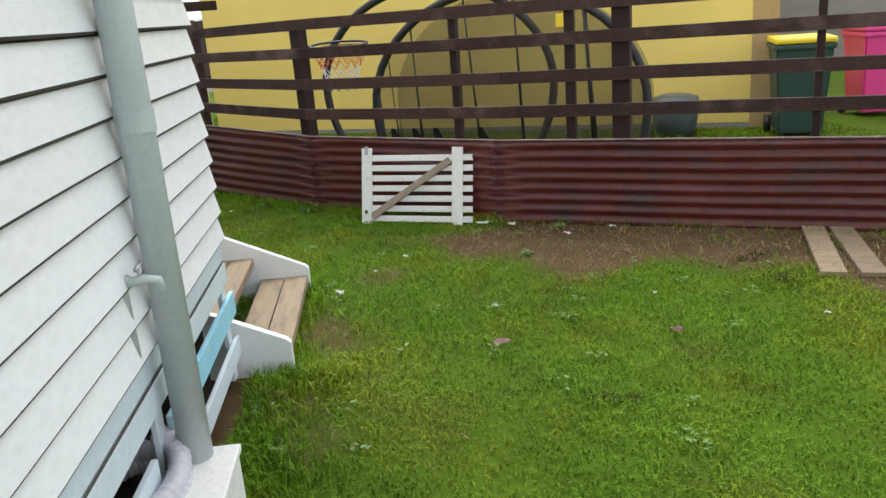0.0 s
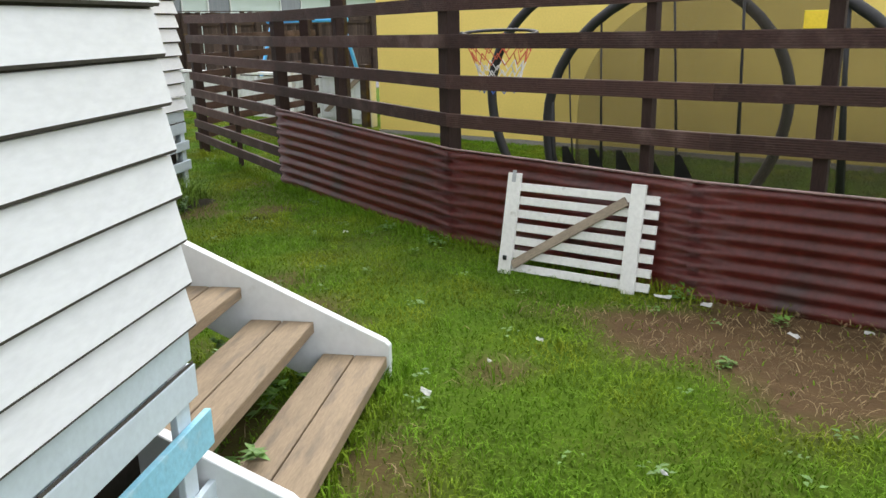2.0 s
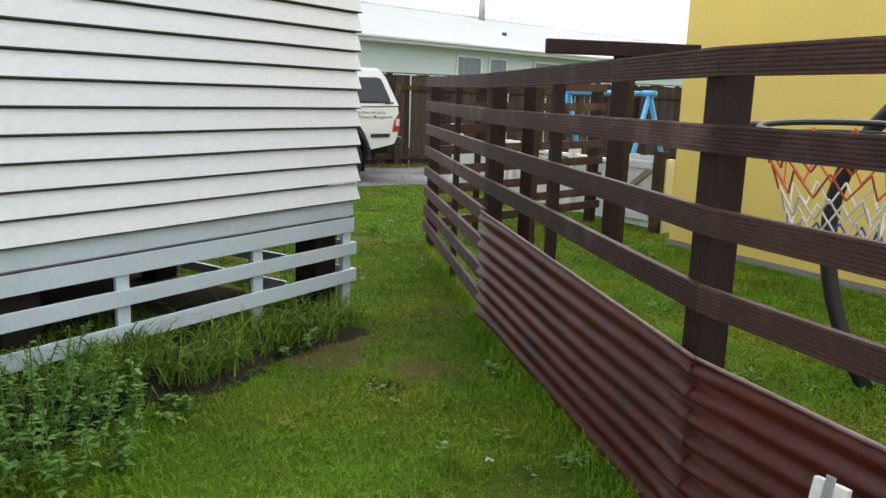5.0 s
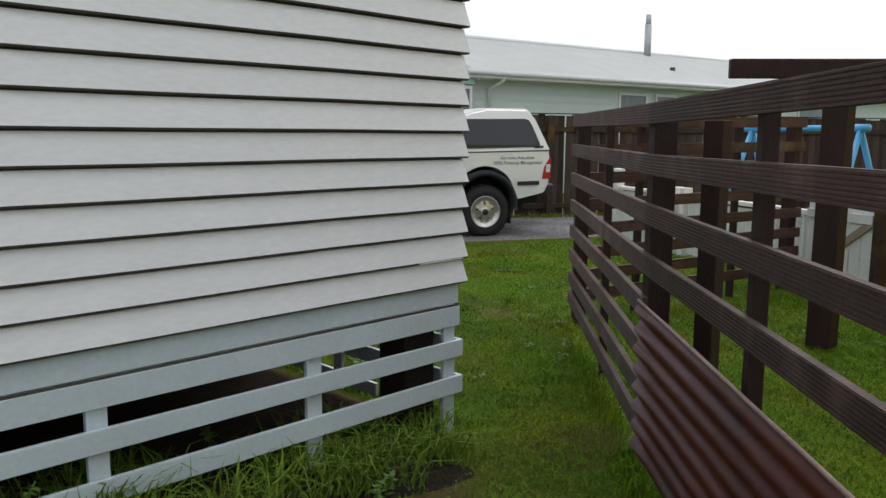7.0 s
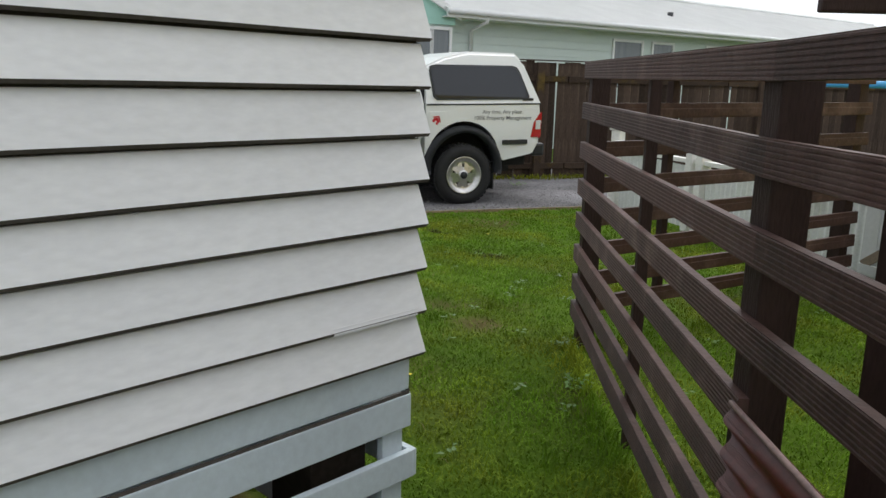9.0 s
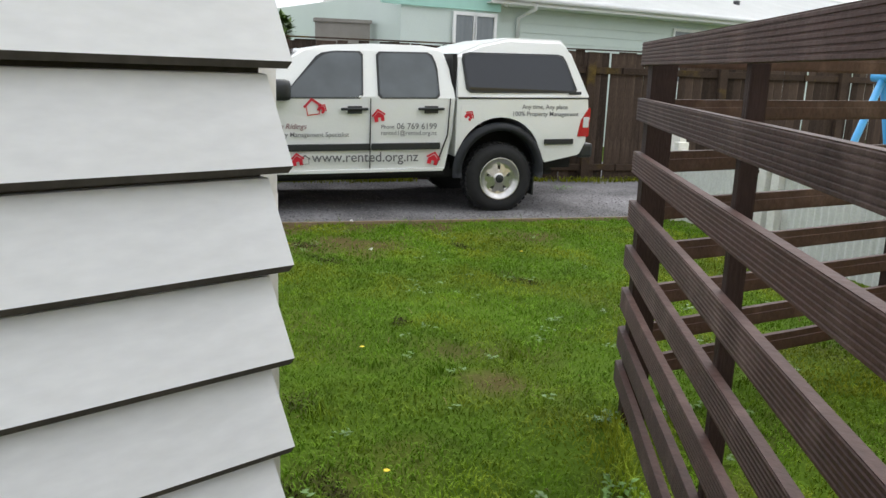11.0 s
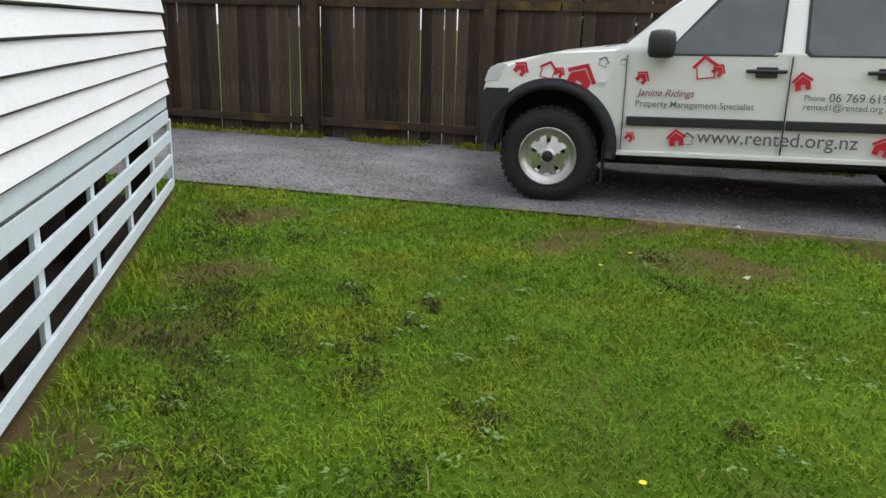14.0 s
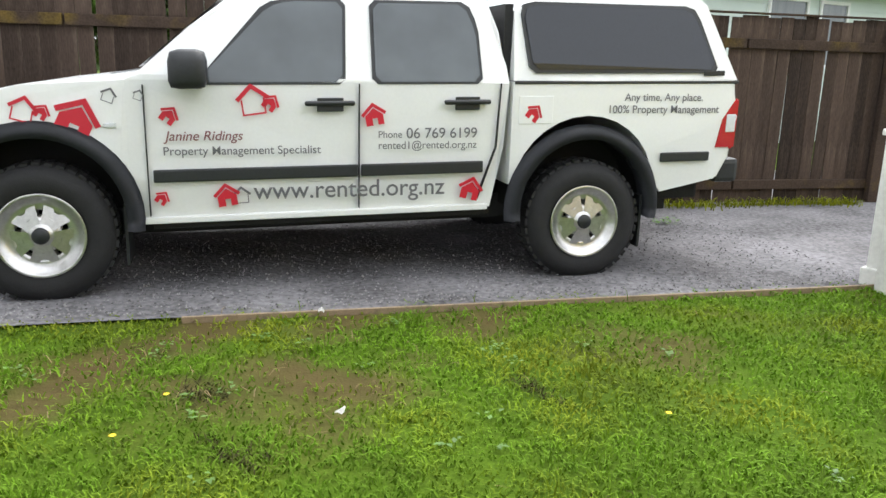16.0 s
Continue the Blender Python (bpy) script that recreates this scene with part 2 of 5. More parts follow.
def tube(points, radius, sides=10, bm=None, cap=True, radii=None):
    """A round tube along a polyline."""
    bm = bm or bmesh.new()
    pts = [Vector(p) for p in points]
    rings, up = [], None
    for i, p in enumerate(pts):
        d = (pts[min(i + 1, len(pts) - 1)] - pts[max(i - 1, 0)]).normalized()
        if up is None:
            up = d.orthogonal().normalized()
        up = (up - d * up.dot(d)).normalized()
        side = d.cross(up)
        r = radii[i] if radii else radius
        rings.append([bm.verts.new(p + (up * math.cos(a) + side * math.sin(a)) * r) for a in [2 * math.pi * k / sides for k in range(sides)]])
    for a, b in zip(rings, rings[1:]):
        for k in range(sides):
            bm.faces.new((a[k], a[(k + 1) % sides], b[(k + 1) % sides], b[k]))
    if cap:
        bm.faces.new(rings[0]); bm.faces.new(rings[-1][::-1])
    return bm

def prism(profile, y0, y1, bm=None, half=None):
    """Extrudes an (x, z) outline from y0 to y1; half(z) may draw each side in."""
    bm = bm or bmesh.new()
    h = half or (lambda z: 0.0)
    a = [bm.verts.new((x, y0 + h(z), z)) for x, z in profile]
    b = [bm.verts.new((x, y1 - h(z), z)) for x, z in profile]
    bm.faces.new(a); bm.faces.new(b[::-1])
    for i in range(len(a)):
        j = (i + 1) % len(a)
        bm.faces.new((a[i], b[i], b[j], a[j]))
    return bm

def line_frame(p, q, z=0.0):
    """Pose at p whose x axis runs to q; y points to the left of it."""
    d = Vector((q[0] - p[0], q[1] - p[1]))
    return pose(p[0], p[1], z, 0, 0, math.degrees(math.atan2(d.y, d.x))), d.length

# ---- ground ----
def on_drive(x, y):
    """Metres by which a point lies past the lawn's edge, into the drive."""
    return -((x + 11.175) * 0.894 - (y - 7.787) * 0.448)

bm = bmesh.new()
bmesh.ops.create_grid(bm, x_segments=200, y_segments=200, size=12)
for v in bm.verts:
    v.co.x -= 4; v.co.y += 7
    v.co.z = 0.012 * noise.noise((v.co.x * 1.3, v.co.y * 1.3, 0)) - 0.004
edge = [e for e in bm.edges if e.is_boundary]
ret = bmesh.ops.extrude_edge_only(bm, edges=edge)
for v in [g for g in ret["geom"] if isinstance(g, bmesh.types.BMVert)]:
    v.co = Vector((-4 + (v.co.x + 4) * 30, 7 + (v.co.y - 7) * 30, 0))
ground = part("ground", bm, LAWN, None, smooth=True)
tagged(ground, "short green lawn with worn brown patches", "lawn", kind="structure")

drive_m = pose(-11.175, 7.787, 0.0, 0, 0, 63.4)
bm = bmesh.new()
rows = []
for i in range(0, 141):
    x = -30 + i * 0.5
    e = 0.16 + 0.02 * noise.noise((x * 0.9, 3, 0)) + 0.015 * noise.noise((x * 3.1, 5, 0))
    rows.append([bm.verts.new((x, e + y * 1.0 if k else e, 0.022 + (0.006 * noise.noise((x, y, 1)) if k else -0.008))) for k, y in enumerate((0, 0.6, 1.2, 1.8, 2.4, 3.0, 3.8, 5.0))])
for a, b in zip(rows, rows[1:]):
    for k in range(len(a) - 1):
        bm.faces.new((a[k], b[k], b[k + 1], a[k + 1]))
drive = part("road", bm, GRAVEL, None)
drive.matrix_world = drive_m
tagged(drive, "grey gravel driveway beside the lawn", "driveway", kind="structure")

edging = part("lawn_edging", box(3.3, 7.6, 0.118, 0.138, -0.02, 0.029, 0.004), TREAD)
edging.matrix_world = drive_m
tagged(edging, "thin weathered timber edging between lawn and gravel", "edging", kind="structure")

# ---- the house ----
LAP = 0.1145

def clad_wall(name, p, q, z0, count, label, lap=LAP, mitre=(0, 0)):
    """A weatherboard wall from p to q seen from its right-hand side (local y below zero)."""
    m, n = line_frame(p, q)
    wall = thing(name, m, label, "wall", kind="structure")
    part("lining", box(0, n, 0.02, 0.12, z0 - 0.16, z0 + lap * count), BOARD, wall)
    bm = bmesh.new()
    w = 0.034
    prof = [(-w, 0.004), (-w + 0.004, -0.004), (-0.002, 0.010), (-0.004, lap + 0.012), (-0.007, lap + 0.012), (-0.007, lap - 0.0095), (-0.0135, lap - 0.0105)]
    m_ = len(prof)
    segs = max(2, int(n / 0.35))
    rings = [[bm.verts.new((n * i / segs + (y * mitre[0] if i == 0 else -y * mitre[1] if i == segs else 0.0), y + 0.0015 * noise.noise((i * 0.7, 1, 2)), z + 0.0018 * noise.noise((i * 0.5, 4, 0)))) for y, z in prof] for i in range(segs + 1)]
    for a, b in zip(rings, rings[1:]):
        for k in range(m_):
            bm.faces.new((a[k], b[k], b[(k + 1) % m_], a[(k + 1) % m_]))
    bm.faces.new(rings[0]); bm.faces.new(rings[-1][::-1])
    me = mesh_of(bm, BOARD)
    me.materials.append(LAPSHADE)
    # Shade under each lap is coloured in: underside, lower bevel and recess.
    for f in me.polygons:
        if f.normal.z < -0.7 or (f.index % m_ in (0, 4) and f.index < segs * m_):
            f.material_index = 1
    for i in range(count):
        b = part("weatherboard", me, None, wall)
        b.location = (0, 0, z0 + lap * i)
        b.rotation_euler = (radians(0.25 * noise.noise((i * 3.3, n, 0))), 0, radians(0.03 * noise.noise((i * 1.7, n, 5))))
    return wall, n

def skirt(wall, n, z0, rails, uprights, blue=()):
    """The smooth band below the boards, then spaced rails on short uprights."""
    part("band", box(0, n, -0.008, 0.015, z0 - 0.10, z0 + 0.005, 0.003), BLUEGREY, wall)
    # Dark strip painted in as the shade line between band and bearer.
    part("band_joint", box(0, n, -0.0105, -0.0085, z0 - 0.1125, z0 - 0.1035), LAPSHADE, wall)
    part("bearer_board", box(0, n + 0.004, -0.014, 0.02, z0 - 0.205, z0 - 0.113, 0.003), BLUEGREY, wall)
    for a, b, x0, x1, mtl in rails:
        part("skirt_rail", box(x0, x1, -0.022, -0.002, a, b, 0.003), mtl, wall)
    for u in uprights:
        part("upright", box(u - 0.035, u + 0.035, 0.0, 0.022, 0.04, z0 - 0.206, 0.003), BLUEGREY, wall)

A0, A1 = (-1.86, -6.0), (-1.86, 2.77)
B0, B1, B2 = (-4.275, 2.77), (-4.275, 7.515), (-10.95, 7.515)
ZA, ZB = 0.700, 0.764
wall_a, na = clad_wall("wall_east_near", A0, A1, ZA, 19, "white painted weatherboard wall above an open slatted base")
skirt(wall_a, na, ZA, [(0.325, 0.432, na - 1.15, na + 0.05, SKYBLUE), (0.13, 0.22, na - 1.15, na + 0.03, BLUEGREY), (0.30, 0.40, 0, na - 1.35, BLUEGREY), (0.10, 0.20, 0, na - 1.35, BLUEGREY)], [0.4, 1.6, 2.8, 4.0, 5.2, 6.4, na - 1.2, na - 0.06])
wall_r, nr = clad_wall("wall_recess_south", A1, (B0[0], A1[1]), ZA, 19, "white weatherboard wall of a porch recess")
wall_b, nb = clad_wall("wall_east_far", B0, B1, ZB, 20, "white painted weatherboard wall above an open slatted base", 0.1145, (0, 1))
skirt(wall_b, nb, ZB, [(0.412, 0.490, 0, nb + 0.01, BLUEGREY), (0.236, 0.318, 0, nb + 0.01, BLUEGREY)], [nb - 0.05, 6.707 - 2.77, 5.858 - 2.77, 5.0 - 2.77, 4.15 - 2.77, 3.3 - 2.77])
wall_c, nc = clad_wall("wall_north", B1, B2, ZB, 20, "white painted weatherboard wall above an open slatted base", 0.1145, (1, 0))
skirt(wall_c, nc, ZB, [(0.412, 0.490, -0.02, nc, BLUEGREY), (0.236, 0.318, -0.02, nc, BLUEGREY), (0.06, 0.13, 0.6, nc, BLUEGREY)], [0.05] + [0.9 + 0.85 * i for i in range(8)])
wall_d, nd = clad_wall("wall_west", B2, (B2[0], -6.0), ZB, 19, "white painted weatherboard wall")
wall_e, ne = clad_wall("wall_south", (B2[0], -6.0), A0, ZB, 19, "white painted weatherboard wall")
part("lapped_offcut", box(nb - 0.27, nb + 0.002, -0.034, -0.012, ZB + 0.1145 - 0.004, ZB + 0.1145 + 0.014), BOARD, wall_b)

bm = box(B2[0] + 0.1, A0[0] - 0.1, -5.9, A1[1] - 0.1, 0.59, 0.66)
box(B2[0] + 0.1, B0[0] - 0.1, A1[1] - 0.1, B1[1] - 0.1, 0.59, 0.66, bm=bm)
# Added earth sheet; its dark colour carries the shade under the floor.
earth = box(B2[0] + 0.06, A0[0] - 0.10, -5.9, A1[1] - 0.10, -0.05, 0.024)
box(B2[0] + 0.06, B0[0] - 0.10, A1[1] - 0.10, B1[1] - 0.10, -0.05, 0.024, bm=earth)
tagged(part("underfloor_ground", earth, mat("shade_dark_underfloor_earth", (0.040, 0.031, 0.023), 0.95, vary=0.3, scale=4, bump=0.6, spec=0.1)), "earth sheet below the house, darkened to stand in for shade", "earth", kind="structure")
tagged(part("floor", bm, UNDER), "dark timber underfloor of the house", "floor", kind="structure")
# Unseen eaves; the near overhang is widened to 0.7 to shade wall_a.
bm = box(B2[0] - 0.4, A0[0] + 0.7, -6.4, A1[1] + 0.3, 3.0, 3.15)
box(B2[0] - 0.4, B0[0] + 0.4, A1[1] + 0.3, B1[1] + 0.4, 3.05, 3.2, bm=bm)
tagged(part("ceiling", bm, TRIM), "unseen white soffit and eave, near side widened for shade", "roof", kind="structure")
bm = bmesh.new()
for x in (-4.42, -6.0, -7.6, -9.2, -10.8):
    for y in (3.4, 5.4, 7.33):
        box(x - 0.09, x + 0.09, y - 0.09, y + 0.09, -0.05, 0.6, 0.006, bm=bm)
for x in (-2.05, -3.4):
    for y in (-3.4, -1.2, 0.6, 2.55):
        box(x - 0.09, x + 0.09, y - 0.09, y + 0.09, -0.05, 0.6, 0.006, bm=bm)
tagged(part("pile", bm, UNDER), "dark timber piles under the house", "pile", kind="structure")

# ---- steps at the porch ----
def porch_steps():
    st = thing("porch_steps", pose(-1.605, 2.80, 0), "timber porch steps with white stringers and worn treads", "steps")
    run, rise, n = 0.31, 0.142, 5
    for y0 in (0.0, 1.15):
        prof = [(0.0, -0.02), (0.0, 0.15), (-0.02, 0.17), (-run * n, 0.17 + rise * n + 0.02), (-run * n, rise * n - 0.16), (-0.35, -0.02)]
        bm = prism(prof, y0, y0 + 0.042)
        bmesh.ops.bevel(bm, geom=bm.edges, offset=0.003, segments=1, affect="EDGES")
        part("stringer", bm, STRINGER, st, "white painted stringer")
    for i in range(n):
        z, x = 0.107 + rise * i, -0.012 - run * i
        for k in range(2):
            a = x - 0.142 * (k + 1) + 0.006
            part("tread_board", box(a, a + 0.136, 0.045, 1.147, z - 0.05, z, 0.006), TREAD, st)
    part("landing", box(-2.6, -run * n - 0.03, -0.02, 1.25, 0.70, 0.76, 0.004), TREAD, st, "grey timber landing")
    return st
porch_steps()

# ---- downpipes, tap, hose ----
def downpipe(x, y, z0, z1, r, material, joints, wall_side, label, lip=0.001):
    dp = thing("downpipe", pose(x, y, 0), label, "pipe")
    part("pipe", tube([(0, 0, z0), (0, 0, z1)], r, 24), material, dp, smooth=True)
    for z in joints:
        part("joint", tube([(0, 0, z - 0.06), (0, 0, z)], r + lip, 24, cap=lip > 0.002), material, dp, smooth=lip < 0.002)
        if lip > 0.002:
            part("strap", box(-0.012 if wall_side[0] == 0 else min(0, wall_side[0]), 0.012 if wall_side[0] == 0 else max(0, wall_side[0]), -0.012 if wall_side[1] == 0 else min(0, wall_side[1]), 0.012 if wall_side[1] == 0 else max(0, wall_side[1]), z - 0.012, z + 0.012), material, dp)
    return dp
downpipe(-1.772, 1.585, 0.30, 3.05, 0.051, PIPEGREY, (1.40, 2.6), (-0.08, 0), "grey painted round downpipe against the weatherboards", 0.0045)
downpipe(-4.43, 7.602, 0.02, 3.05, 0.032, PIPEWHITE, (1.28, 2.5), (0, -0.11), "white painted round downpipe at the house corner")

gully = thing("gully_box", pose(-1.72, 1.53, 0), "white painted gully box below the downpipe", "gully")
part("surround", box(-0.09, 0.07, -0.26, 0.10, 0.0, 0.29, 0.012), GATE, gully)
part("rim", box(-0.098, 0.078, -0.268, 0.108, 0.275, 0.30, 0.006), GATE, gully)

tap = thing("garden_tap", pose(-1.80, 1.43, 0.945), "grey metal garden tap on a pipe up the wall", "tap")
part("riser", tube([(-0.04, 0, -0.25), (-0.04, 0, 0.0), (-0.02, 0, 0.02)], 0.011, 10), PIPEGREY, tap, smooth=True)
part("spout", tube([(-0.04, 0, 0), (0.02, 0, 0.01), (0.055, 0.01, 0.0), (0.06, 0.012, -0.03)], 0.013, 10), PIPEGREY, tap, smooth=True)
part("handle", tube([(0.01, -0.03, 0.045), (0.01, 0.035, 0.05)], 0.006, 8), STEEL, tap, smooth=True)
part("stem", tube([(0.01, 0, 0.0), (0.01, 0, 0.05)], 0.007, 8), STEEL, tap, smooth=True)

hose = thing("drain_coil", pose(-1.93, 1.42, 0.0), "coil of ribbed grey drainage hose under the house", "hose")
pts, rad = [], []
for i in range(420):
    a = i / 420 * 2 * math.pi * 3.2
    pts.append((0.16 * math.cos(a) - 0.02, 0.22 * math.sin(a), 0.24 + 0.035 * (i / 420 * 3.2) + 0.02 * math.sin(a * 1.3)))
    rad.append(0.033 + (0.003 if i % 3 else -0.003))
part("coil", tube(pts, 0.03, 10, radii=rad), HOSE, hose, smooth=True)
part("block", box(-0.25, 0.2, -0.28, 0.28, 0.0, 0.212, 0.01), UNDER, hose)

# ---- boundary fence: iron below, rails above ----
F2, F1, F0, FM, F3 = (-5.345, 9.85), (-3.55, 7.95), (-1.70, 6.18), (-0.18, 5.16), (4.2, 3.02)

def post(name, x, y, h, w, parent, rot=0.0, m=None, d=None):
    ob = part(name, box(-w / 2, w / 2, -(d or w) / 2, (d or w) / 2, -0.05, h, 0.006), m or POSTM, parent)
    ob.matrix_world = pose(x, y, 0, 0, 0, rot)
    return ob

def rail(parent, p, q, za, zb, h=0.088, t=0.028, off=0.0, grooves=7):
    """A reeded rail from p (top at za) to q (top at zb), its reeds on the local right."""
    d = Vector((q[0] - p[0], q[1] - p[1], 0)); n = d.length
    bm = bmesh.new()
    prof = [(t / 2, 0.0), (t / 2, -h), (-t / 2 + 0.002, -h)]
    for k in range(grooves):
        z0 = -h + h * (k + 0.12) / grooves; z1 = -h + h * (k + 0.62) / grooves
        prof += [(-t / 2, z0), (-t / 2, z1), (-t / 2 + 0.0028, z1 + 0.002), (-t / 2 + 0.0028, -h + h * (k + 1.05) / grooves)]
    prof = prof[:-1] + [(-t / 2 + 0.002, 0.0)]
    segs = max(1, int(n / 0.5)); rings = []
    for i in range(segs + 1):
        s = i / segs
        wob = 0.006 * noise.noise((n * s * 0.8, za * 7, zb)) * math.sin(math.pi * s)
        rings.append([bm.verts.new((n * s, y + off + wob, za + (zb - za) * s + z + wob * 0.5)) for y, z in prof])
    for a, b in zip(rings, rings[1:]):
        for k in range(len(a)):
            j = (k + 1) % len(a)
            bm.faces.new((a[k], b[k], b[j], a[j]))
    bm.faces.new(rings[0]); bm.faces.new(rings[-1][::-1])
    ob = part("rail", bm, STAIN, parent)
    ob.matrix_world = line_frame(p, q)[0]
    return ob

def iron(parent, p, q, z0, z1, ends=(0, 0)):
    """Corrugated sheet with level ridges, worn top edge."""
    m, n = line_frame(p, q)
    bm = bmesh.new()
    steps = 12 * 8
    segs = max(2, int(n / 0.25)); rows = []
    for i in range(segs + 1):
        s = i / segs
        top = z1[0] + (z1[1] - z1[0]) * s; bot = z0[0] + (z0[1] - z0[0]) * s
        rows.append([bm.verts.new((n * s, -0.032 + 0.0125 * math.cos(2 * math.pi * 8 * k / steps) + 0.006 * noise.noise((s * n * 1.2, k * 0.05, 3)), bot + (top - bot) * k / steps + 0.008 * noise.noise((s * n * 0.9, 7, 1)))) for k in range(steps + 1)])
    for a, b in zip(rows, rows[1:]):
        for k in range(steps):
            bm.faces.new((a[k], b[k], b[k + 1], a[k + 1]))
    bmesh.ops.solidify(bm, geom=bm.faces[:], thickness=0.0015)
    ob = part("iron_sheet", bm, IRON, parent, smooth=True)
    ob.matrix_world = m
    edge = tube([(n * i / 12, -0.030, z1[0] + (z1[1] - z1[0]) * i / 12 + 0.004 * noise.noise((i * 0.9, 2, 2))) for i in range(13)], 0.0075, 8)
    e = part("rolled_edge", edge, IRONEDGE, parent, smooth=True)
    e.matrix_world = m
    return ob

fence = thing("rail_fence", pose(*F0, 0), "brown stained rail fence with rust-red corrugated iron along its foot", "fence")
zF0, zF1 = (1.608, 1.376, 1.119, 0.87), (1.575, 1.36, 1.148, 0.93)
zF2 = (1.588, 1.372, 1.158, 0.955, 0.765, 0.58, 0.405, 0.25)
low1 = (0.735, 0.54, 0.358, 0.19)
for a, b in zip(zF0, zF1):
    rail(fence, F1, F0, b, a)
for k in range(8):
    rail(fence, F2, F1, zF2[k], (zF1 + low1)[k])
for a in zF0:
    rail(fence, F0, FM, a, a + 0.01); rail(fence, FM, F3, a + 0.01, a + 0.02)
ang = lambda p, q: math.degrees(math.atan2(q[1] - p[1], q[0] - p[0]))
def behind(p, q, s, off):
    m, n = line_frame(p, q)
    v = m @ Vector((s, off, 0)); return v.x, v.y
for (p, q, s, h, w) in ((F1, F0, 2.50, 1.53, 0.105), (F0, FM, 1.45, 1.60, 0.06), (F1, F0, 1.08, 1.52, 0.05), (FM, F3, 2.14, 1.60, 0.05), (FM, F3, 0.52, 1.62, 0.07), (FM, F3, 0.88, 1.75, 0.125), (FM, F3, 3.1, 1.7, 0.11), (F1, F0, -0.06, 1.53, 0.10), (F2, F1, 0.06, 1.53, 0.10), (F2, F1, 1.37, 1.50, 0.045)):
    x, y = behind(p, q, s, 0.015 + w / 2)
    post("post", x, y, h, w, fence, ang(p, q))
iron(fence, F1, (F0[0] + 0.035, F0[1] - 0.034), (0.03, 0.0), (0.725, 0.645))
iron(fence, F0, FM, (0.0, -0.02), (0.642, 0.63))
iron(fence, (FM[0] - 0.06, FM[1] + 0.029), F3, (-0.02, -0.02), (0.63, 0.62))

# back run of the same fence
FB = (-4.65, 12.45)
fence_back = thing("rail_fence", pose(*F2, 0), "brown stained open rail fence returning behind the lawn", "fence")
for k in range(8):
    rail(fence_back, F2, FB, zF2[k] - 0.005, zF2[k] + 0.02, grooves=1)
for s, w in ((0.72, 0.05), (1.85, 0.05), (2.62, 0.10)):
    x, y = behind(F2, FB, s, 0.02 + w / 2)
    post("post", x, y, 1.54, w, fence_back, ang(F2, FB))

# clothes-line post with its cross bar, and a slimmer post before it
cl = thing("clothesline_post", pose(-3.70, 10.52, 0), "tall brown timber clothes-line post with a cross bar", "post")
part("upright", box(-0.08, 0.08, -0.08, 0.08, -0.05, 1.83, 0.008), POSTM, cl)
cb = part("cross_bar", box(-0.70, 0.70, -0.03, 0.03, 1.86, 1.985, 0.012), POSTM, cl)
cb.matrix_world = pose(-3.68, 10.42, -0.05, 0, 0, 42)
slim = thing("slim_post", pose(-3.25, 7.94, 0), "slim brown timber post standing in the grass", "post")
part("upright", box(-0.04, 0.04, -0.04, 0.04, -0.05, 1.5, 0.005), POSTM, slim)

# ---- old gate leaning on the iron ----
def old_gate():
    g = thing("garden_gate", look((-1.26, 5.46, 0.0), (-1.26, 5.46, 1.0)), "chipped white slatted gate leaning on the iron fence", "gate")
    b0, b1, top = Vector((-1.295, 5.515, 0.0)), Vector((-0.52, 5.175, 0.0)), Vector((-1.273, 5.655, 0.573))
    X = (b1 - b0).normalized(); Z = (top - b0); Z = (Z - X * (Z.dot(X) - 0.0)).normalized(); Y = Z.cross(X)
    g.matrix_world = Matrix((( X.x, Y.x, Z.x, b0.x), (X.y, Y.y, Z.y, b0.y), (X.z, Y.z, Z.z, b0.z), (0, 0, 0, 1)))
    n = (b1 - b0).length
    for i in range(7):
        z = 0.012 + i * 0.080
        part("slat", box(0.03, n + 0.075, 0.0, 0.02, z, z + 0.048, 0.003), GATE, g)
    for x in (0.0, n - 0.085):
        part("stile", box(x, x + 0.085, -0.024, 0.0, -0.01, 0.595, 0.004), GATE, g)
    br = part("brace", box(0, 0.79, -0.022, -0.002, -0.026, 0.026, 0.003), BRACE, g, "bare grey timber brace")
    br.matrix_local = pose(0.09, 0, 0.05, 0, -34.5, 0)
    part("bolt", tube([(0.042, -0.027, 0.075), (0.042, -0.03, 0.10)], 0.012, 8), CARTRIM, g)
    part("hinge_strap", box(0.03, 0.055, -0.028, -0.024, 0.54, 0.61, 0.002), STEEL, g)
old_gate()

# ---- the yellow building next door ----
YC, YE = (-3.51, 11.60), (3.25, 8.30)
ym, yn = line_frame(YC, YE)
yb = thing("yellow_building", ym, "plain yellow rendered building next door", "building")
part("wall", box(0, yn, 0.0, 0.2, 0.06, 3.4), YELLOW, yb)
part("end_wall", box(0.0, 0.2, 0.202, 6.0, 0.06, 3.4), YELLOW, yb)
part("plinth", box(-0.01, yn + 0.01, -0.012, 0.19, -0.05, 0.055), CONC, yb)
part("return_wall", box(yn - 0.2, yn, 0.202, 6.0, 0.0, 3.4), YELLOW, yb)
part("roof", box(-0.05, yn + 0.05, -0.05, 6.05, 3.4, 3.55), ROOFW, yb)
part("corner_board", box(yn + 0.002, yn + 0.28, -0.01, 0.1, 0.0, 3.39), TAN, yb)

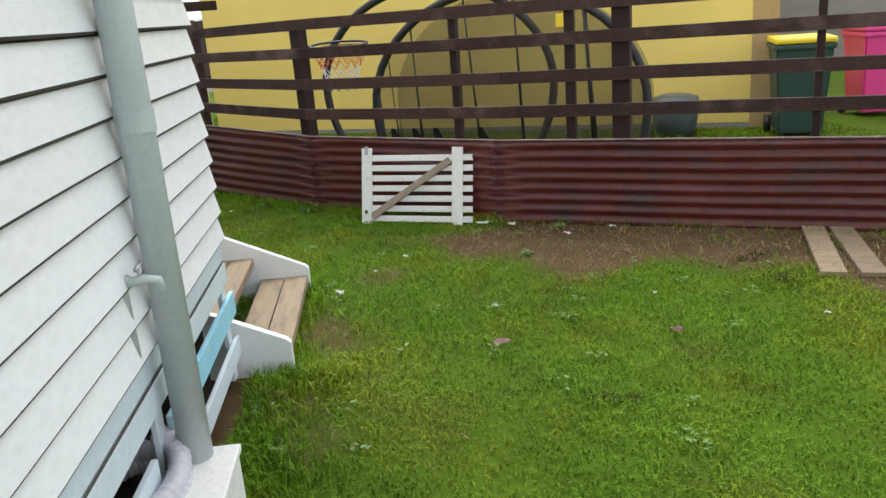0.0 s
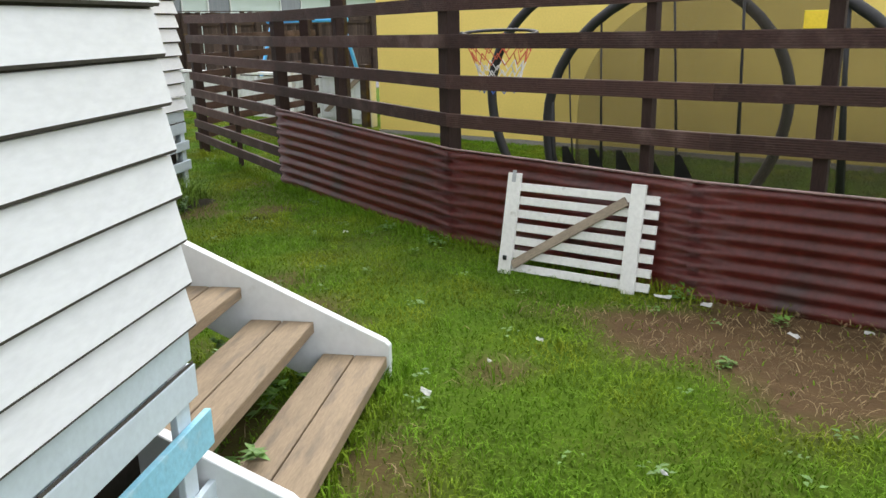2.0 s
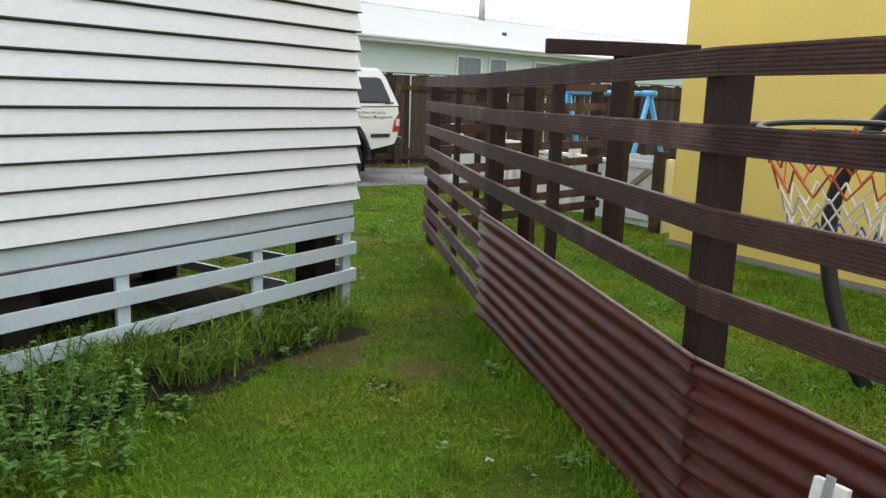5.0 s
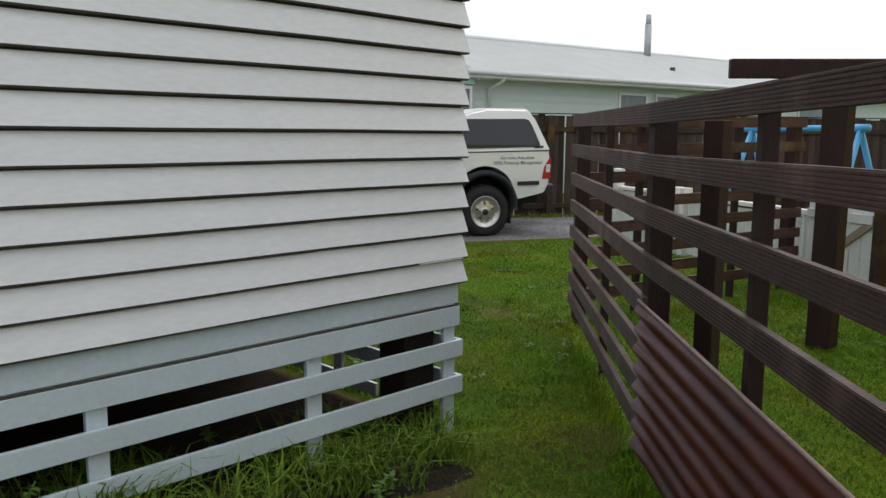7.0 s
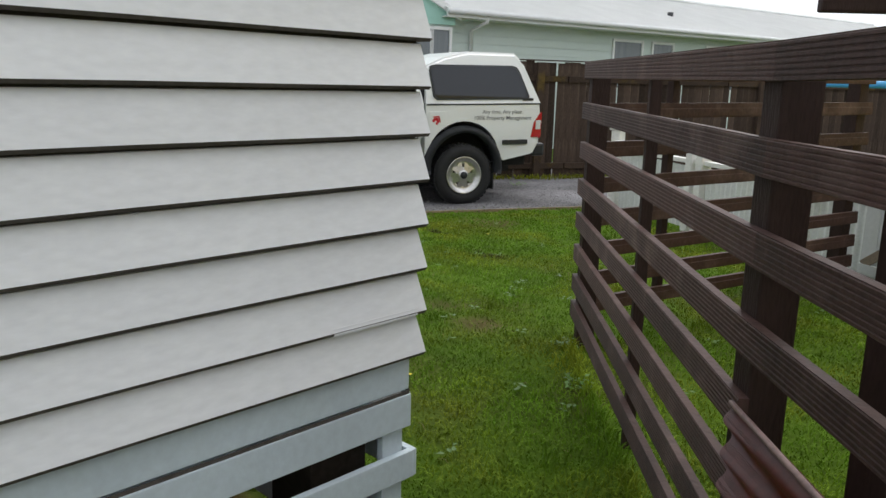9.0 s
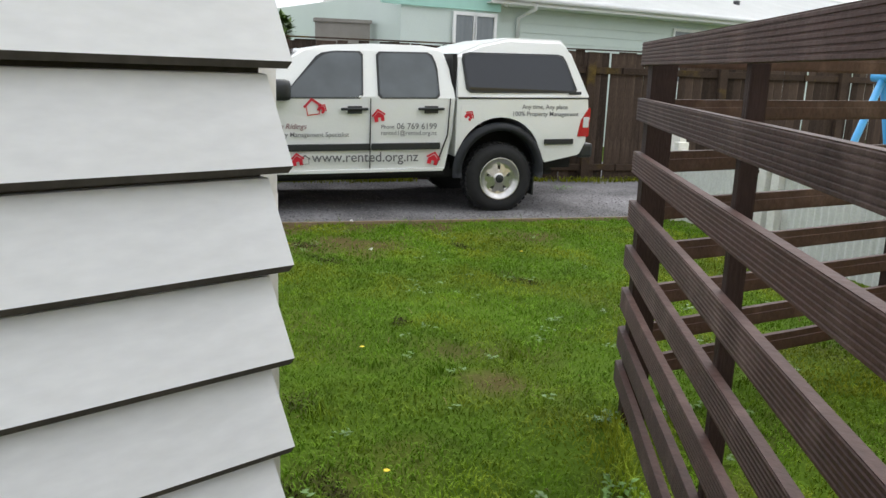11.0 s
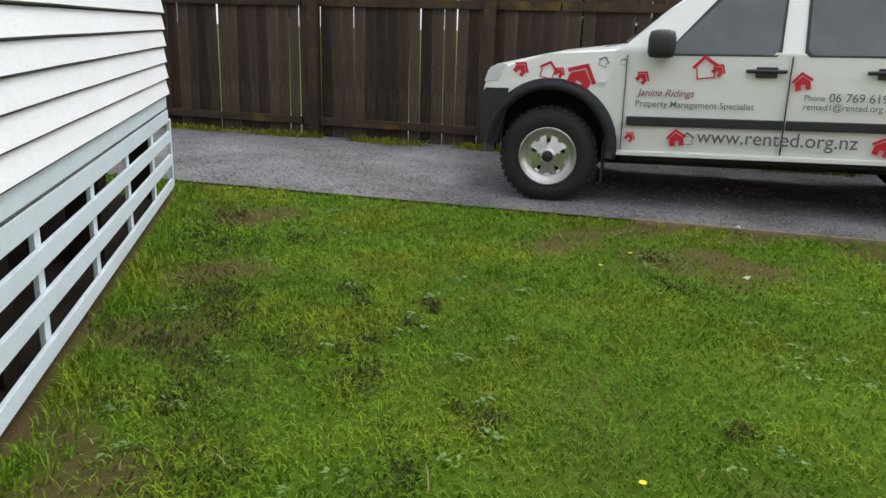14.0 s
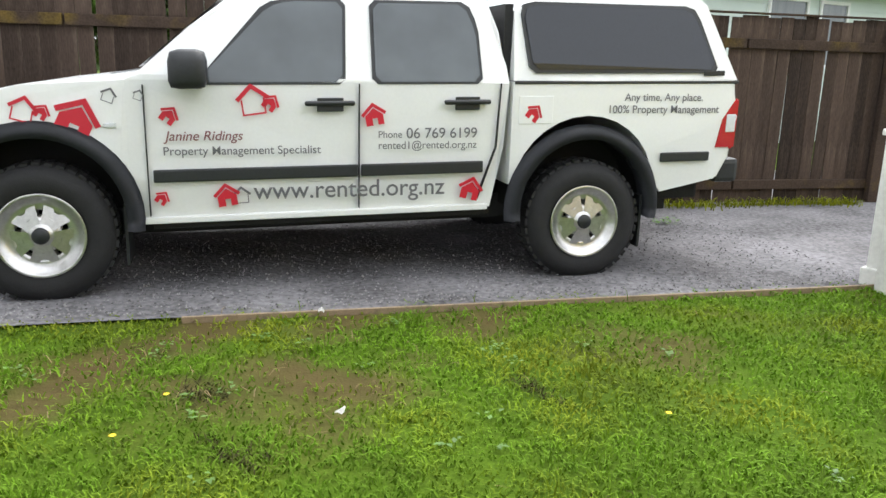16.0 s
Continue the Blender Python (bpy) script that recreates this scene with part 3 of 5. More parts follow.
# ---- paling fence along the drive ----
O = (-14.15, 8.72)
U, NN, UA = Vector((0.462, 0.887)), Vector((-0.887, 0.462)), 62.5
def wpt(u, n):
    return O[0] + U.x * u + NN.x * n, O[1] + U.y * u + NN.y * n
wf = thing("paling_fence", pose(O[0], O[1], 0, 0, 0, UA), "weathered dark brown paling fence with gaps between boards", "fence")
WH = 1.79
bmp = [box(-0.066, 0.066, 0.03, 0.046, 0.0, WH, 0.003), box(-0.072, 0.072, 0.032, 0.046, 0.015, WH - 0.012, 0.003), box(-0.060, 0.060, 0.031, 0.045, 0.01, WH - 0.03, 0.003)]
pmesh = [mesh_of(b, PALING) for b in bmp]
rnd = random.Random(4)
u = -9.0
while u < 26.0:
    p = part("paling", rnd.choice(pmesh), None, wf)
    p.location = (u, rnd.uniform(-0.004, 0.004), rnd.uniform(-0.012, 0.012))
    p.rotation_euler = (0, radians(rnd.uniform(-0.45, 0.45)), radians(rnd.uniform(-1.5, 1.5)))
    u += rnd.choice((0.126, 0.129, 0.131, 0.133, 0.136, 0.143))
for i in range(12):
    x0 = -9 + i * 2.95
    for z in (1.53, 0.20):
        part("rail", box(x0, x0 + 2.93, -0.02, 0.028, z - 0.045, z + 0.045, 0.006), PALRAIL, wf)
for i in range(-5, 13):
    part("post", box(-0.06 + i * 2.05, 0.06 + i * 2.05, -0.085, -0.022, -0.05, WH - 0.02, 0.006), PALRAIL, wf)
part("capping", box(-9, 26, -0.01, 0.05, WH + 0.004, WH + 0.022, 0.004), PALRAIL, wf)

# slatted screen standing behind the fence
sc = thing("slat_screen", pose(*wpt(0, 0.9), 0, 0, 0, UA), "dark slatted timber screen behind the fence", "screen")
for z in (1.62, 1.755, 1.89, 2.025, 2.16, 2.295, 2.43):
    part("slat", box(-9, 2.6, 0, 0.03, z, z + 0.131, 0.003), PALING, sc)
for x in (-8, -5.5, -3, -0.6, 1.7):
    part("post", box(x - 0.05, x + 0.05, 0.032, 0.12, 0, 2.6, 0.005), PALING, sc)

# ---- pale house beyond the fence ----
hx, hy = -14.20, 17.84
fh = thing("neighbour_house", pose(hx, hy, 0, 0, 0, 79.8) @ pose(-7.6, 0, 0), "pale mint weatherboard house with a white iron roof", "house")
part("wall", box(5.6, 31, 0.0, 7.0, 0.0, 2.72), FARWALL, fh)
for i in range(14):
    z = 0.35 + i * 0.17
    bm = bmesh.new()
    v = [bm.verts.new(c) for c in ((7.6, -0.022, z), (31, -0.022, z), (31, -0.004, z + 0.17), (7.6, -0.004, z + 0.17), (7.6, 0.0, z), (31, 0.0, z))]
    bm.faces.new(v[:4]); bm.faces.new((v[0], v[4], v[5], v[1]))
    part("weatherboard", bm, FARWALL, fh)
def roof_slab(x0, x1, y0, z0, y1, z1):
    bm = bmesh.new()
    n = int((x1 - x0) / 0.076) * 2
    a = [bm.verts.new((x0 + (x1 - x0) * i / n, y0, z0 + (0.016 if i % 2 else 0))) for i in range(n + 1)]
    b = [bm.verts.new((x0 + (x1 - x0) * i / n, y1, z1 + (0.016 if i % 2 else 0))) for i in range(n + 1)]
    for i in range(n):
        bm.faces.new((a[i], a[i + 1], b[i + 1], b[i]))
    bmesh.ops.solidify(bm, geom=bm.faces[:], thickness=0.03)
    return bm
part("roof", roof_slab(7.3, 31.5, -0.55, 2.82, 3.6, 4.06), ROOFW, fh)
part("back_roof", roof_slab(7.3, 31.5, 7.7, 2.82, 3.6, 4.06), ROOFW, fh)
part("fascia", box(7.3, 31.5, -0.52, -0.49, 2.66, 2.80, 0.004), TRIM, fh)
part("gutter", tube([(7.3, -0.57, 2.77), (31.5, -0.57, 2.77)], 0.055, 10), TRIM, fh, smooth=True)
part("soffit", box(7.3, 31.5, -0.48, 0.0, 2.66, 2.68), TRIM, fh)
part("ridge_cap", tube([(7.3, 3.6, 4.08), (31.5, 3.6, 4.08)], 0.07, 8), ROOFW, fh, smooth=True)
part("gable", prism([(5.2, 2.52), (7.62, 2.52), (7.62, 2.66), (6.45, 3.22), (5.2, 2.6)], -0.35, -0.30), MINT, fh, "mint green painted gable")
part("gable_wall", box(5.6, 7.6, -0.28, 0.0, 0.0, 2.52), FARWALL, fh)
for sx in (-1, 1):
    bb = part("barge_board", box(0, 1.42, -0.42, -0.37, -0.07, 0.07, 0.004), TRIM, fh)
    bb.matrix_local = pose(6.45, 0, 3.27, 0, 25 if sx > 0 else 155, 0)
part("downpipe", tube([(8.3, -0.5, 2.72), (8.3, -0.5, 2.62), (8.24, -0.06, 2.46), (8.24, -0.06, 0.1)], 0.04, 10), TRIM, fh, smooth=True)
def far_window(x0, x1, z0, z1, y):
    w = part("window", box(x0, x1, y - 0.03, y - 0.024, z0, z1), FARGLASS, fh, "curtained window glass")
    for a in ((x0 - 0.06, x0, z0 - 0.06, z1 + 0.06), (x1, x1 + 0.06, z0 - 0.06, z1 + 0.06), (x0, x1, z0 - 0.06, z0), (x0, x1, z1, z1 + 0.06)):
        part("frame", box(a[0], a[1], y - 0.06, y - 0.02, a[2], a[3], 0.004), TRIM, w)
far_window(12.5, 13.45, 1.4, 2.46, 0); far_window(13.88, 14.6, 1.4, 2.46, 0); far_window(16.0, 17.2, 1.4, 2.46, 0); far_window(20.5, 22.0, 1.4, 2.46, 0)
far_window(6.68, 7.05, 1.5, 2.42, -0.28); far_window(7.12, 7.50, 1.5, 2.42, -0.28)
part("flue", tube([(17.2, 3.3, 3.8), (17.2, 3.3, 4.95)], 0.11, 12), STEEL, fh, smooth=True)
part("flue_cap", tube([(17.2, 3.3, 4.94), (17.2, 3.3, 5.25)], 0.085, 12), STEEL, fh, smooth=True)
part("vent", tube([(15.7, 1.0, 3.1), (15.7, 1.0, 3.38)], 0.08, 10), CARTRIM, fh, smooth=True)

# ---- low white iron fence by the swing ----
WP, WQ = (-7.90, 14.42), (-3.75, 12.22)
wm, wn_ = line_frame(WP, WQ)
low = thing("low_iron_fence", wm, "low white fence of upright corrugated iron", "fence")
bm = bmesh.new()
n = int(wn_ / 0.0095)
a = [bm.verts.new((i * wn_ / n, 0.009 * math.cos(i * math.pi / 4), 0.03)) for i in range(n + 1)]
b = [bm.verts.new((i * wn_ / n, 0.009 * math.cos(i * math.pi / 4), 0.68 + 0.02 * noise.noise((i * 0.01, 0, 0)))) for i in range(n + 1)]
for i in range(n):
    bm.faces.new((a[i], a[i + 1], b[i + 1], b[i]))
part("iron_sheet", bm, WHITEIRON, low, smooth=True)
part("cap_rail", box(0, wn_, -0.03, 0.05, 0.70, 0.745, 0.005), GATE, low)
for x in (0.0, 1.45, 1.62, 3.0, wn_ - 0.05):
    part("post", box(x - 0.05, x + 0.05, -0.06, 0.06, 0.0, 0.82, 0.006), GATE, low)
lg = thing("low_gate", wm @ pose(wn_ - 0.92, -0.10, 0), "weathered white boarded low gate with a diagonal brace", "gate")
for i in range(6):
    part("board", box(0.128 * i, 0.128 * i + 0.122, 0.0, 0.018, 0.05, 0.84 + 0.008 * (i % 2), 0.003), STRINGER, lg)
for z in (0.16, 0.74):
    part("ledge", box(0.0, 0.76, -0.024, -0.002, z - 0.04, z + 0.04, 0.004), STRINGER, lg)
gb = part("brace", box(0.0, 0.90, -0.022, -0.003, -0.035, 0.035, 0.004), BRACE, lg, "bare grey timber brace")
gb.matrix_local = pose(0.03, 0, 0.19, 0, -36, 0)
part("post", box(0.78, 0.90, -0.03, 0.09, -0.05, 0.90, 0.006), PALRAIL, lg, "weathered brown gate post")
wpost = thing("gate_post", pose(-8.0, 14.52, 0), "white painted square gate post with a capped top", "post")
part("shaft", box(-0.06, 0.06, -0.06, 0.06, 0.0, 0.93, 0.006), GATE, wpost)
part("cap", box(-0.08, 0.08, -0.08, 0.08, 0.935, 0.975, 0.008), GATE, wpost)
part("foot", box(-0.085, 0.085, -0.085, 0.085, 0.0, 0.12, 0.01), GATE, wpost)

# ---- swing frame ----
sw = thing("swing_frame", pose(-5.4, 14.3, -0.2, 0, 0, -20), "blue tubular steel swing frame", "swing")
for x in (-1.15, 1.15):
    for y in (-0.7, 0.7):
        part("leg", tube([(x * 0.65, 0, 1.72), (x * 0.72, y * 0.8, 0.2)], 0.032, 10), BLUEST, sw, smooth=True)
    part("knuckle", tube([(x * 0.65 - 0.1, 0, 1.73), (x * 0.65 + 0.1, 0, 1.73)], 0.042, 10), BLUEST, sw, smooth=True)
part("top_bar", tube([(-0.75, 0, 1.73), (0.75, 0, 1.73)], 0.034, 10), BLUEST, sw, smooth=True)

# ---- play tunnel of two arched hoops with netting ----
DW = Vector((0.895, -0.446, 0))
tr = thing("play_tunnel", pose(0, 8.0, 0), "arched play frame of black sleeved hoops and dark netting", "play frame")
def hoop_point(base, rx, zc, rz, tuck, f):
    """A point on a bulging arch about base; its feet tuck in below the widest height."""
    if f < 0.2 or f > 0.8:
        k = min(f, 1 - f) / 0.2
        x, z = -rx + tuck * (1 - k) ** 2, zc * k
        x = x if f < 0.5 else -x
    else:
        a = math.pi * (1 - (f - 0.2) / 0.6)
        x, z = rx * math.cos(a), zc + rz * math.sin(a)
    return Vector((base[0], base[1] - 8.0, 0)) + DW * x + Vector((0, 0, z))
H1, H2 = ((-0.475, 7.749), 1.29, 0.84, 1.00, 0.32), ((0.17, 7.24), 1.42, 0.62, 1.14, 0.11)
for hp in (H1, H2):
    part("hoop", tube([hoop_point(*hp, i / 40) for i in range(41)], 0.042, 10), FOAM, tr, "black foam sleeved hoop", smooth=True)
for off in (0.0, 0.55):
    bm = bmesh.new()
    lo, hi = [], []
    for i in range(49):
        p = hoop_point(*H2, 0.01 + 0.98 * i / 48) + Vector((0.446 * off, 0.895 * off, 0))
        q = p.copy(); q.z = 0.02
        w = Vector((0.446, 0.895, 0)) * 0.03 * math.sin(i * 1.9)
        lo.append(bm.verts.new(q + w)); hi.append(bm.verts.new(p * 0.995))
    for i in range(48):
        bm.faces.new((lo[i], lo[i + 1], hi[i + 1], hi[i]))
    part("net", bm, NETTING, tr, "dark see-through netting", smooth=True)
for k, (f, lean, r) in enumerate(((0.24, 0.10, 0.026), (0.36, 0.05, 0.010), (0.45, 0.12, 0.010), (0.52, 0.06, 0.012), (0.62, 0.10, 0.022), (0.70, 0.04, 0.010), (0.78, 0.08, 0.012), (0.30, 0.08, 0.008))):
    p = hoop_point(*H2, f)
    part("strap", tube([p, p + DW * lean * 0.3 + Vector((0, 0, -0.5)), p + DW * lean + Vector((0, 0, -p.z + 0.02))], r, 6, radii=[r, r * 0.8, r * 1.6]), FOAM, tr, "hanging dark strap", smooth=True)
for k, f in enumerate((0.02, 0.16, 0.30, 0.44, 0.58)):
    bm = bmesh.new()
    p = hoop_point(*H2, 0.0) + DW * (1.75 * f)
    pts = [p + Vector((0, -0.05, 0.42)), p + DW * 0.05 + Vector((0, -0.05, 0.42)), p + DW * 0.30 + Vector((0, -0.05, 0.0)), p + DW * 0.02 + Vector((0, -0.05, 0.0))]
    bm.faces.new([bm.verts.new(q) for q in pts])
    bmesh.ops.solidify(bm, geom=bm.faces[:], thickness=0.004)
    part("base_flap", bm, FOAM, tr, "dark fabric flap")
pp = Vector((H2[0][0], H2[0][1] - 8.0, 0)) + DW * 0.75
part("tag", box(pp.x - 0.20, pp.x - 0.05, pp.y - 0.06, pp.y - 0.05, 1.36, 1.48, 0.004), BINYEL, tr, "yellow tag")

# ---- basketball ring on the fence post ----
HC = Vector((-1.37, 6.38, 1.375)); HR = 0.245
ring = thing("basketball_ring", Matrix.Translation(HC) @ Matrix.Rotation(radians(4), 4, "X"), "black steel basketball ring with a red, white and blue net", "basketball ring")
part("hoop", tube([(HR * math.cos(a), HR * math.sin(a), 0) for a in [2 * math.pi * i / 32 for i in range(33)]], 0.011, 8), CARTRIM, ring, smooth=True)
part("lower_hoop", tube([(HR * math.cos(a), HR * math.sin(a), -0.03) for a in [2 * math.pi * i / 32 for i in range(33)]], 0.006, 6), CARTRIM, ring, smooth=True)
part("bracket", tube([(-HR, 0, 0), (-HR - 0.12, -0.03, 0.0), (-HR - 0.14, -0.04, -0.05)], 0.014, 8), CARTRIM, ring, smooth=True)
zs = ((-0.02, 1.0, NETR), (-0.11, 0.84, NETR), (-0.19, 0.70, NETR), (-0.26, 0.60, NETW), (-0.32, 0.55, NETW), (-0.38, 0.58, NETB))
for (z0, k0, m0), (z1, k1, m1) in zip(zs, zs[1:]):
    bm = bmesh.new()
    for i in range(12):
        for s in (-0.5, 0.5):
            a, b = 2 * math.pi * i / 12, 2 * math.pi * (i + s) / 12
            tube([(HR * k0 * math.cos(a), HR * k0 * math.sin(a), z0), (HR * k1 * math.cos(b), HR * k1 * math.sin(b), z1)], 0.0036, 5, bm=bm)
    part("net_cord", bm, m1, ring)

# ---- bins and things by the yellow building ----
def wheelie_bin(x, y, rot, lid, body, label):
    b = thing("wheelie_bin", pose(x, y, 0, 0, 0, rot), label, "bin")
    bm = bmesh.new()
    lo = [bm.verts.new(c) for c in ((-0.22, -0.25, 0.05), (0.22, -0.25, 0.05), (0.22, 0.25, 0.05), (-0.22, 0.25, 0.05))]
    hi = [bm.verts.new(c) for c in ((-0.28, -0.34, 0.98), (0.28, -0.34, 0.98), (0.28, 0.34, 0.98), (-0.28, 0.34, 0.98))]
    bm.faces.new(lo); bm.faces.new(hi)
    for i in range(4):
        bm.faces.new((lo[i], lo[(i + 1) % 4], hi[(i + 1) % 4], hi[i]))
    bmesh.ops.bevel(bm, geom=bm.edges, offset=0.02, segments=2, affect="EDGES")
    part("tub", bm, body, b)
    part("rim", box(-0.30, 0.30, -0.36, 0.36, 0.93, 0.985, 0.015), body, b)
    part("lid", box(-0.30, 0.30, -0.37, 0.38, 0.99, 1.05, 0.025), lid, b)
    part("handle", tube([(-0.25, 0.37, 0.93), (-0.25, 0.42, 0.95), (0.25, 0.42, 0.95), (0.25, 0.37, 0.93)], 0.015, 8), body, b, smooth=True)
    for s in (-0.27, 0.27):
        part("wheel", tube([(s - 0.03, 0.24, 0.1), (s + 0.03, 0.24, 0.1)], 0.1, 16), CARTRIM, b, smooth=True)
wheelie_bin(3.45, 7.60, -20, BINYEL, BINGREEN, "dark green wheelie bin with a yellow lid")
wheelie_bin(4.9, 8.5, -10, PINK, PINK, "pink plastic bin standing on the grass")
tubo = thing("storage_tub", pose(2.32, 8.20, 0), "dark grey plastic tub against the yellow wall", "tub")
part("bucket", tube([(0, 0, 0.0), (0, 0, 0.2), (0, 0, 0.38), (0, 0, 0.44), (0, 0, 0.47)], 0.22, 20, radii=[0.22, 0.25, 0.27, 0.25, 0.16]), TUB, tubo, smooth=True)
shed = thing("grey_house", pose(3.2, 16.5, 0, 0, 0, -20), "grey house beyond the yellow building", "house")
part("wall", box(-1, 12, 0, 4, 0, 3.0), CONC, shed)
part("roof", box(-1.3, 12.3, -0.4, 4.4, 3.0, 3.2), ROOFW, shed)

# planks by the iron
for x, y, r in ((1.57, 3.77, 67.5), (1.745, 3.70, 70)):
    pl = thing("loose_plank", pose(x, y, 0.0, 0, 0, r), "weathered grey plank lying on the dirt", "plank", "loose planks")
    part("board", box(-0.50, 0.48, -0.07, 0.07, 0.0, 0.03, 0.004), TREAD, pl)

# ---- the parked utility ----
def ute():
    X, Y = Vector((0.4286, 0.9035, 0)), Vector((-0.9035, 0.4286, 0))
    o = Vector((-10.524, 10.364, 0.012))
    t = thing("pickup_truck", Matrix(((X.x, Y.x, 0, o.x), (X.y, Y.y, 0, o.y), (0, 0, 1, o.z), (0, 0, 0, 1))), "white double-cab pickup truck with a canopy and red house decals", "pickup truck")
    W = 1.74
    R, WB = 0.366, 3.03
    def arch(cx, r, a0, a1, n=14, cz=0.40):
        return [(cx + r * math.cos(radians(a0 + (a1 - a0) * i / n)), cz + r * math.sin(radians(a0 + (a1 - a0) * i / n))) for i in range(n + 1)]
    front = [(-0.50, 0.52), (-0.53, 0.75), (-0.52, 0.90), (-0.46, 1.015), (-0.37, 1.075), (-0.06, 1.142), (0.44, 1.20), (0.52, 1.195), (2.53, 1.175), (2.50, 0.78), (2.44, 0.42), (0.49, 0.42)] + arch(0.0, 0.47, 8, 172, 14, 0.50) + [(-0.42, 0.48)]
    bm = prism(front, 0.0, W, half=lambda z: 0.035 * max(0.0, (z - 0.95) / 0.35) ** 2 + 0.03 * max(0.0, (0.75 - z) / 0.3))
    bmesh.ops.bevel(bm, geom=[e for e in bm.edges if abs(e.verts[0].co.y - e.verts[1].co.y) < 0.1 and min(v.co.z for v in e.verts) > 0.9], offset=0.035, segments=3, affect="EDGES")
    part("cab_body", bm, CAR, t, "white painted cab body", smooth=False)
    bed = [(2.548, 1.15), (4.02, 1.165), (4.045, 0.93), (4.03, 0.68), (3.97, 0.55), (3.56, 0.47)] + arch(WB, 0.47, 8, 172, 14, 0.48) + [(2.548, 0.55)]
    bm = prism(bed, 0.0, W, half=lambda z: 0.02 * max(0.0, (0.75 - z) / 0.3))
    bmesh.ops.bevel(bm, geom=[e for e in bm.edges if abs(e.verts[0].co.x - e.verts[1].co.x) < 0.1 and e.verts[0].co.x > 3.95 and abs(e.verts[0].co.y - e.verts[1].co.y) < 0.1], offset=0.03, segments=3, affect="EDGES")
    part("tray", bm, CAR, t, "white painted tray side")
    half = lambda z: 0.02 + 0.17 * max(0.0, (z - 1.27) / 0.5) ** 1.25
    cab = [(0.40, 1.27), (0.52, 1.34), (0.78, 1.56), (1.02, 1.735), (1.25, 1.775), (1.75, 1.80), (2.30, 1.79), (2.52, 1.755), (2.60, 1.55), (2.655, 1.27)]
    bm = prism(cab, 0.0, W, half=half)
    bmesh.ops.bevel(bm, geom=[e for e in bm.edges if abs(e.verts[0].co.y - e.verts[1].co.y) < 0.1 and min(v.co.z for v in e.verts) > 1.5], offset=0.035, segments=3, affect="EDGES")
    part("cab_roof", bm, CAR, t, "white painted cab roof and pillars")
    can = [(2.69, 1.29), (2.70, 1.70), (2.94, 1.82), (3.24, 1.875), (3.86, 1.865), (3.93, 1.80), (4.15, 1.29)]
    ch = lambda z: 0.015 + 0.13 * max(0.0, (z - 1.29) / 0.55) ** 1.3
    bm = prism(can, 0.0, W, half=ch)
    bmesh.ops.bevel(bm, geom=[e for e in bm.edges if abs(e.verts[0].co.y - e.verts[1].co.y) < 0.1 and min(v.co.z for v in e.verts) > 1.6], offset=0.035, segments=3, affect="EDGES")
    part("canopy", bm, CAR, t, "white canopy shell")
    part("canopy_gap", box(2.63, 2.695, 0.10, W - 0.10, 1.28, 1.70), CHASSIS, t)
    part("canopy_rail", box(2.69, 4.15, -0.006, W + 0.006, 1.262, 1.287, 0.004), CARTRIM, t, "black canopy rail")

    def panel(name, pts, mtl, h, lift, label="", thick=0.004):
        """A thin panel that follows the slope of the side."""
        bm = bmesh.new()
        out = []
        n = len(pts)
        for i, (x, z) in enumerate(pts):
            (xp, zp), (xn, zn) = pts[i - 1], pts[(i + 1) % n]
            for (ax, az) in ((xp, zp), (xn, zn)):
                d = math.hypot(ax - x, az - z)
                out.append((x + (ax - x) * min(0.035, d * 0.4) / d, z + (az - z) * min(0.035, d * 0.4) / d))
        a = [bm.verts.new((x, h(z) - lift, z)) for x, z in out]
        b = [bm.verts.new((x, h(z) - lift + thick, z)) for x, z in out]
        bm.faces.new(a); bm.faces.new(b[::-1])
        for i in range(len(a)):
            bm.faces.new((a[i], a[(i + 1) % len(a)], b[(i + 1) % len(a)], b[i]))
        return part(name, bm, mtl, t, label)
    def grow(pts, d):
        cx, cz = sum(p[0] for p in pts) / len(pts), sum(p[1] for p in pts) / len(pts)
        return [(x + d * (1 if x > cx else -1), z + d * (1 if z > cz else -1)) for x, z in pts]
    for pts, hh, g in (([(0.80, 1.285), (1.20, 1.66), (1.32, 1.69), (1.62, 1.69), (1.60, 1.285)], half, CLEARG), ([(1.81, 1.285), (1.81, 1.69), (2.36, 1.69), (2.42, 1.56), (2.44, 1.285)], half, CLEARG), ([(2.80, 1.35), (2.75, 1.66), (2.80, 1.70), (3.82, 1.69), (3.87, 1.64), (4.01, 1.35)], ch, TINTED)):
        panel("window_seal", grow(pts, 0.020), CARTRIM, hh, 0.010, "black window seal", 0.03)
        panel("side_window", pts, g, hh, 0.014, "dark car window glass", 0.003)
    # windscreen and rear
    bm = bmesh.new()
    for a, b in (((0.53, 1.352), (0.99, 1.725)),):
        v = [bm.verts.new(c) for c in ((a[0] - 0.012, 0.10, a[1] + 0.008), (a[0] - 0.012, W - 0.10, a[1] + 0.008), (b[0] - 0.012, W - 0.22, b[1] + 0.008), (b[0] - 0.012, 0.22, b[1] + 0.008))]
        bm.faces.new(v)
    part("windscreen", bm, CLEARG, t, "glass windscreen")
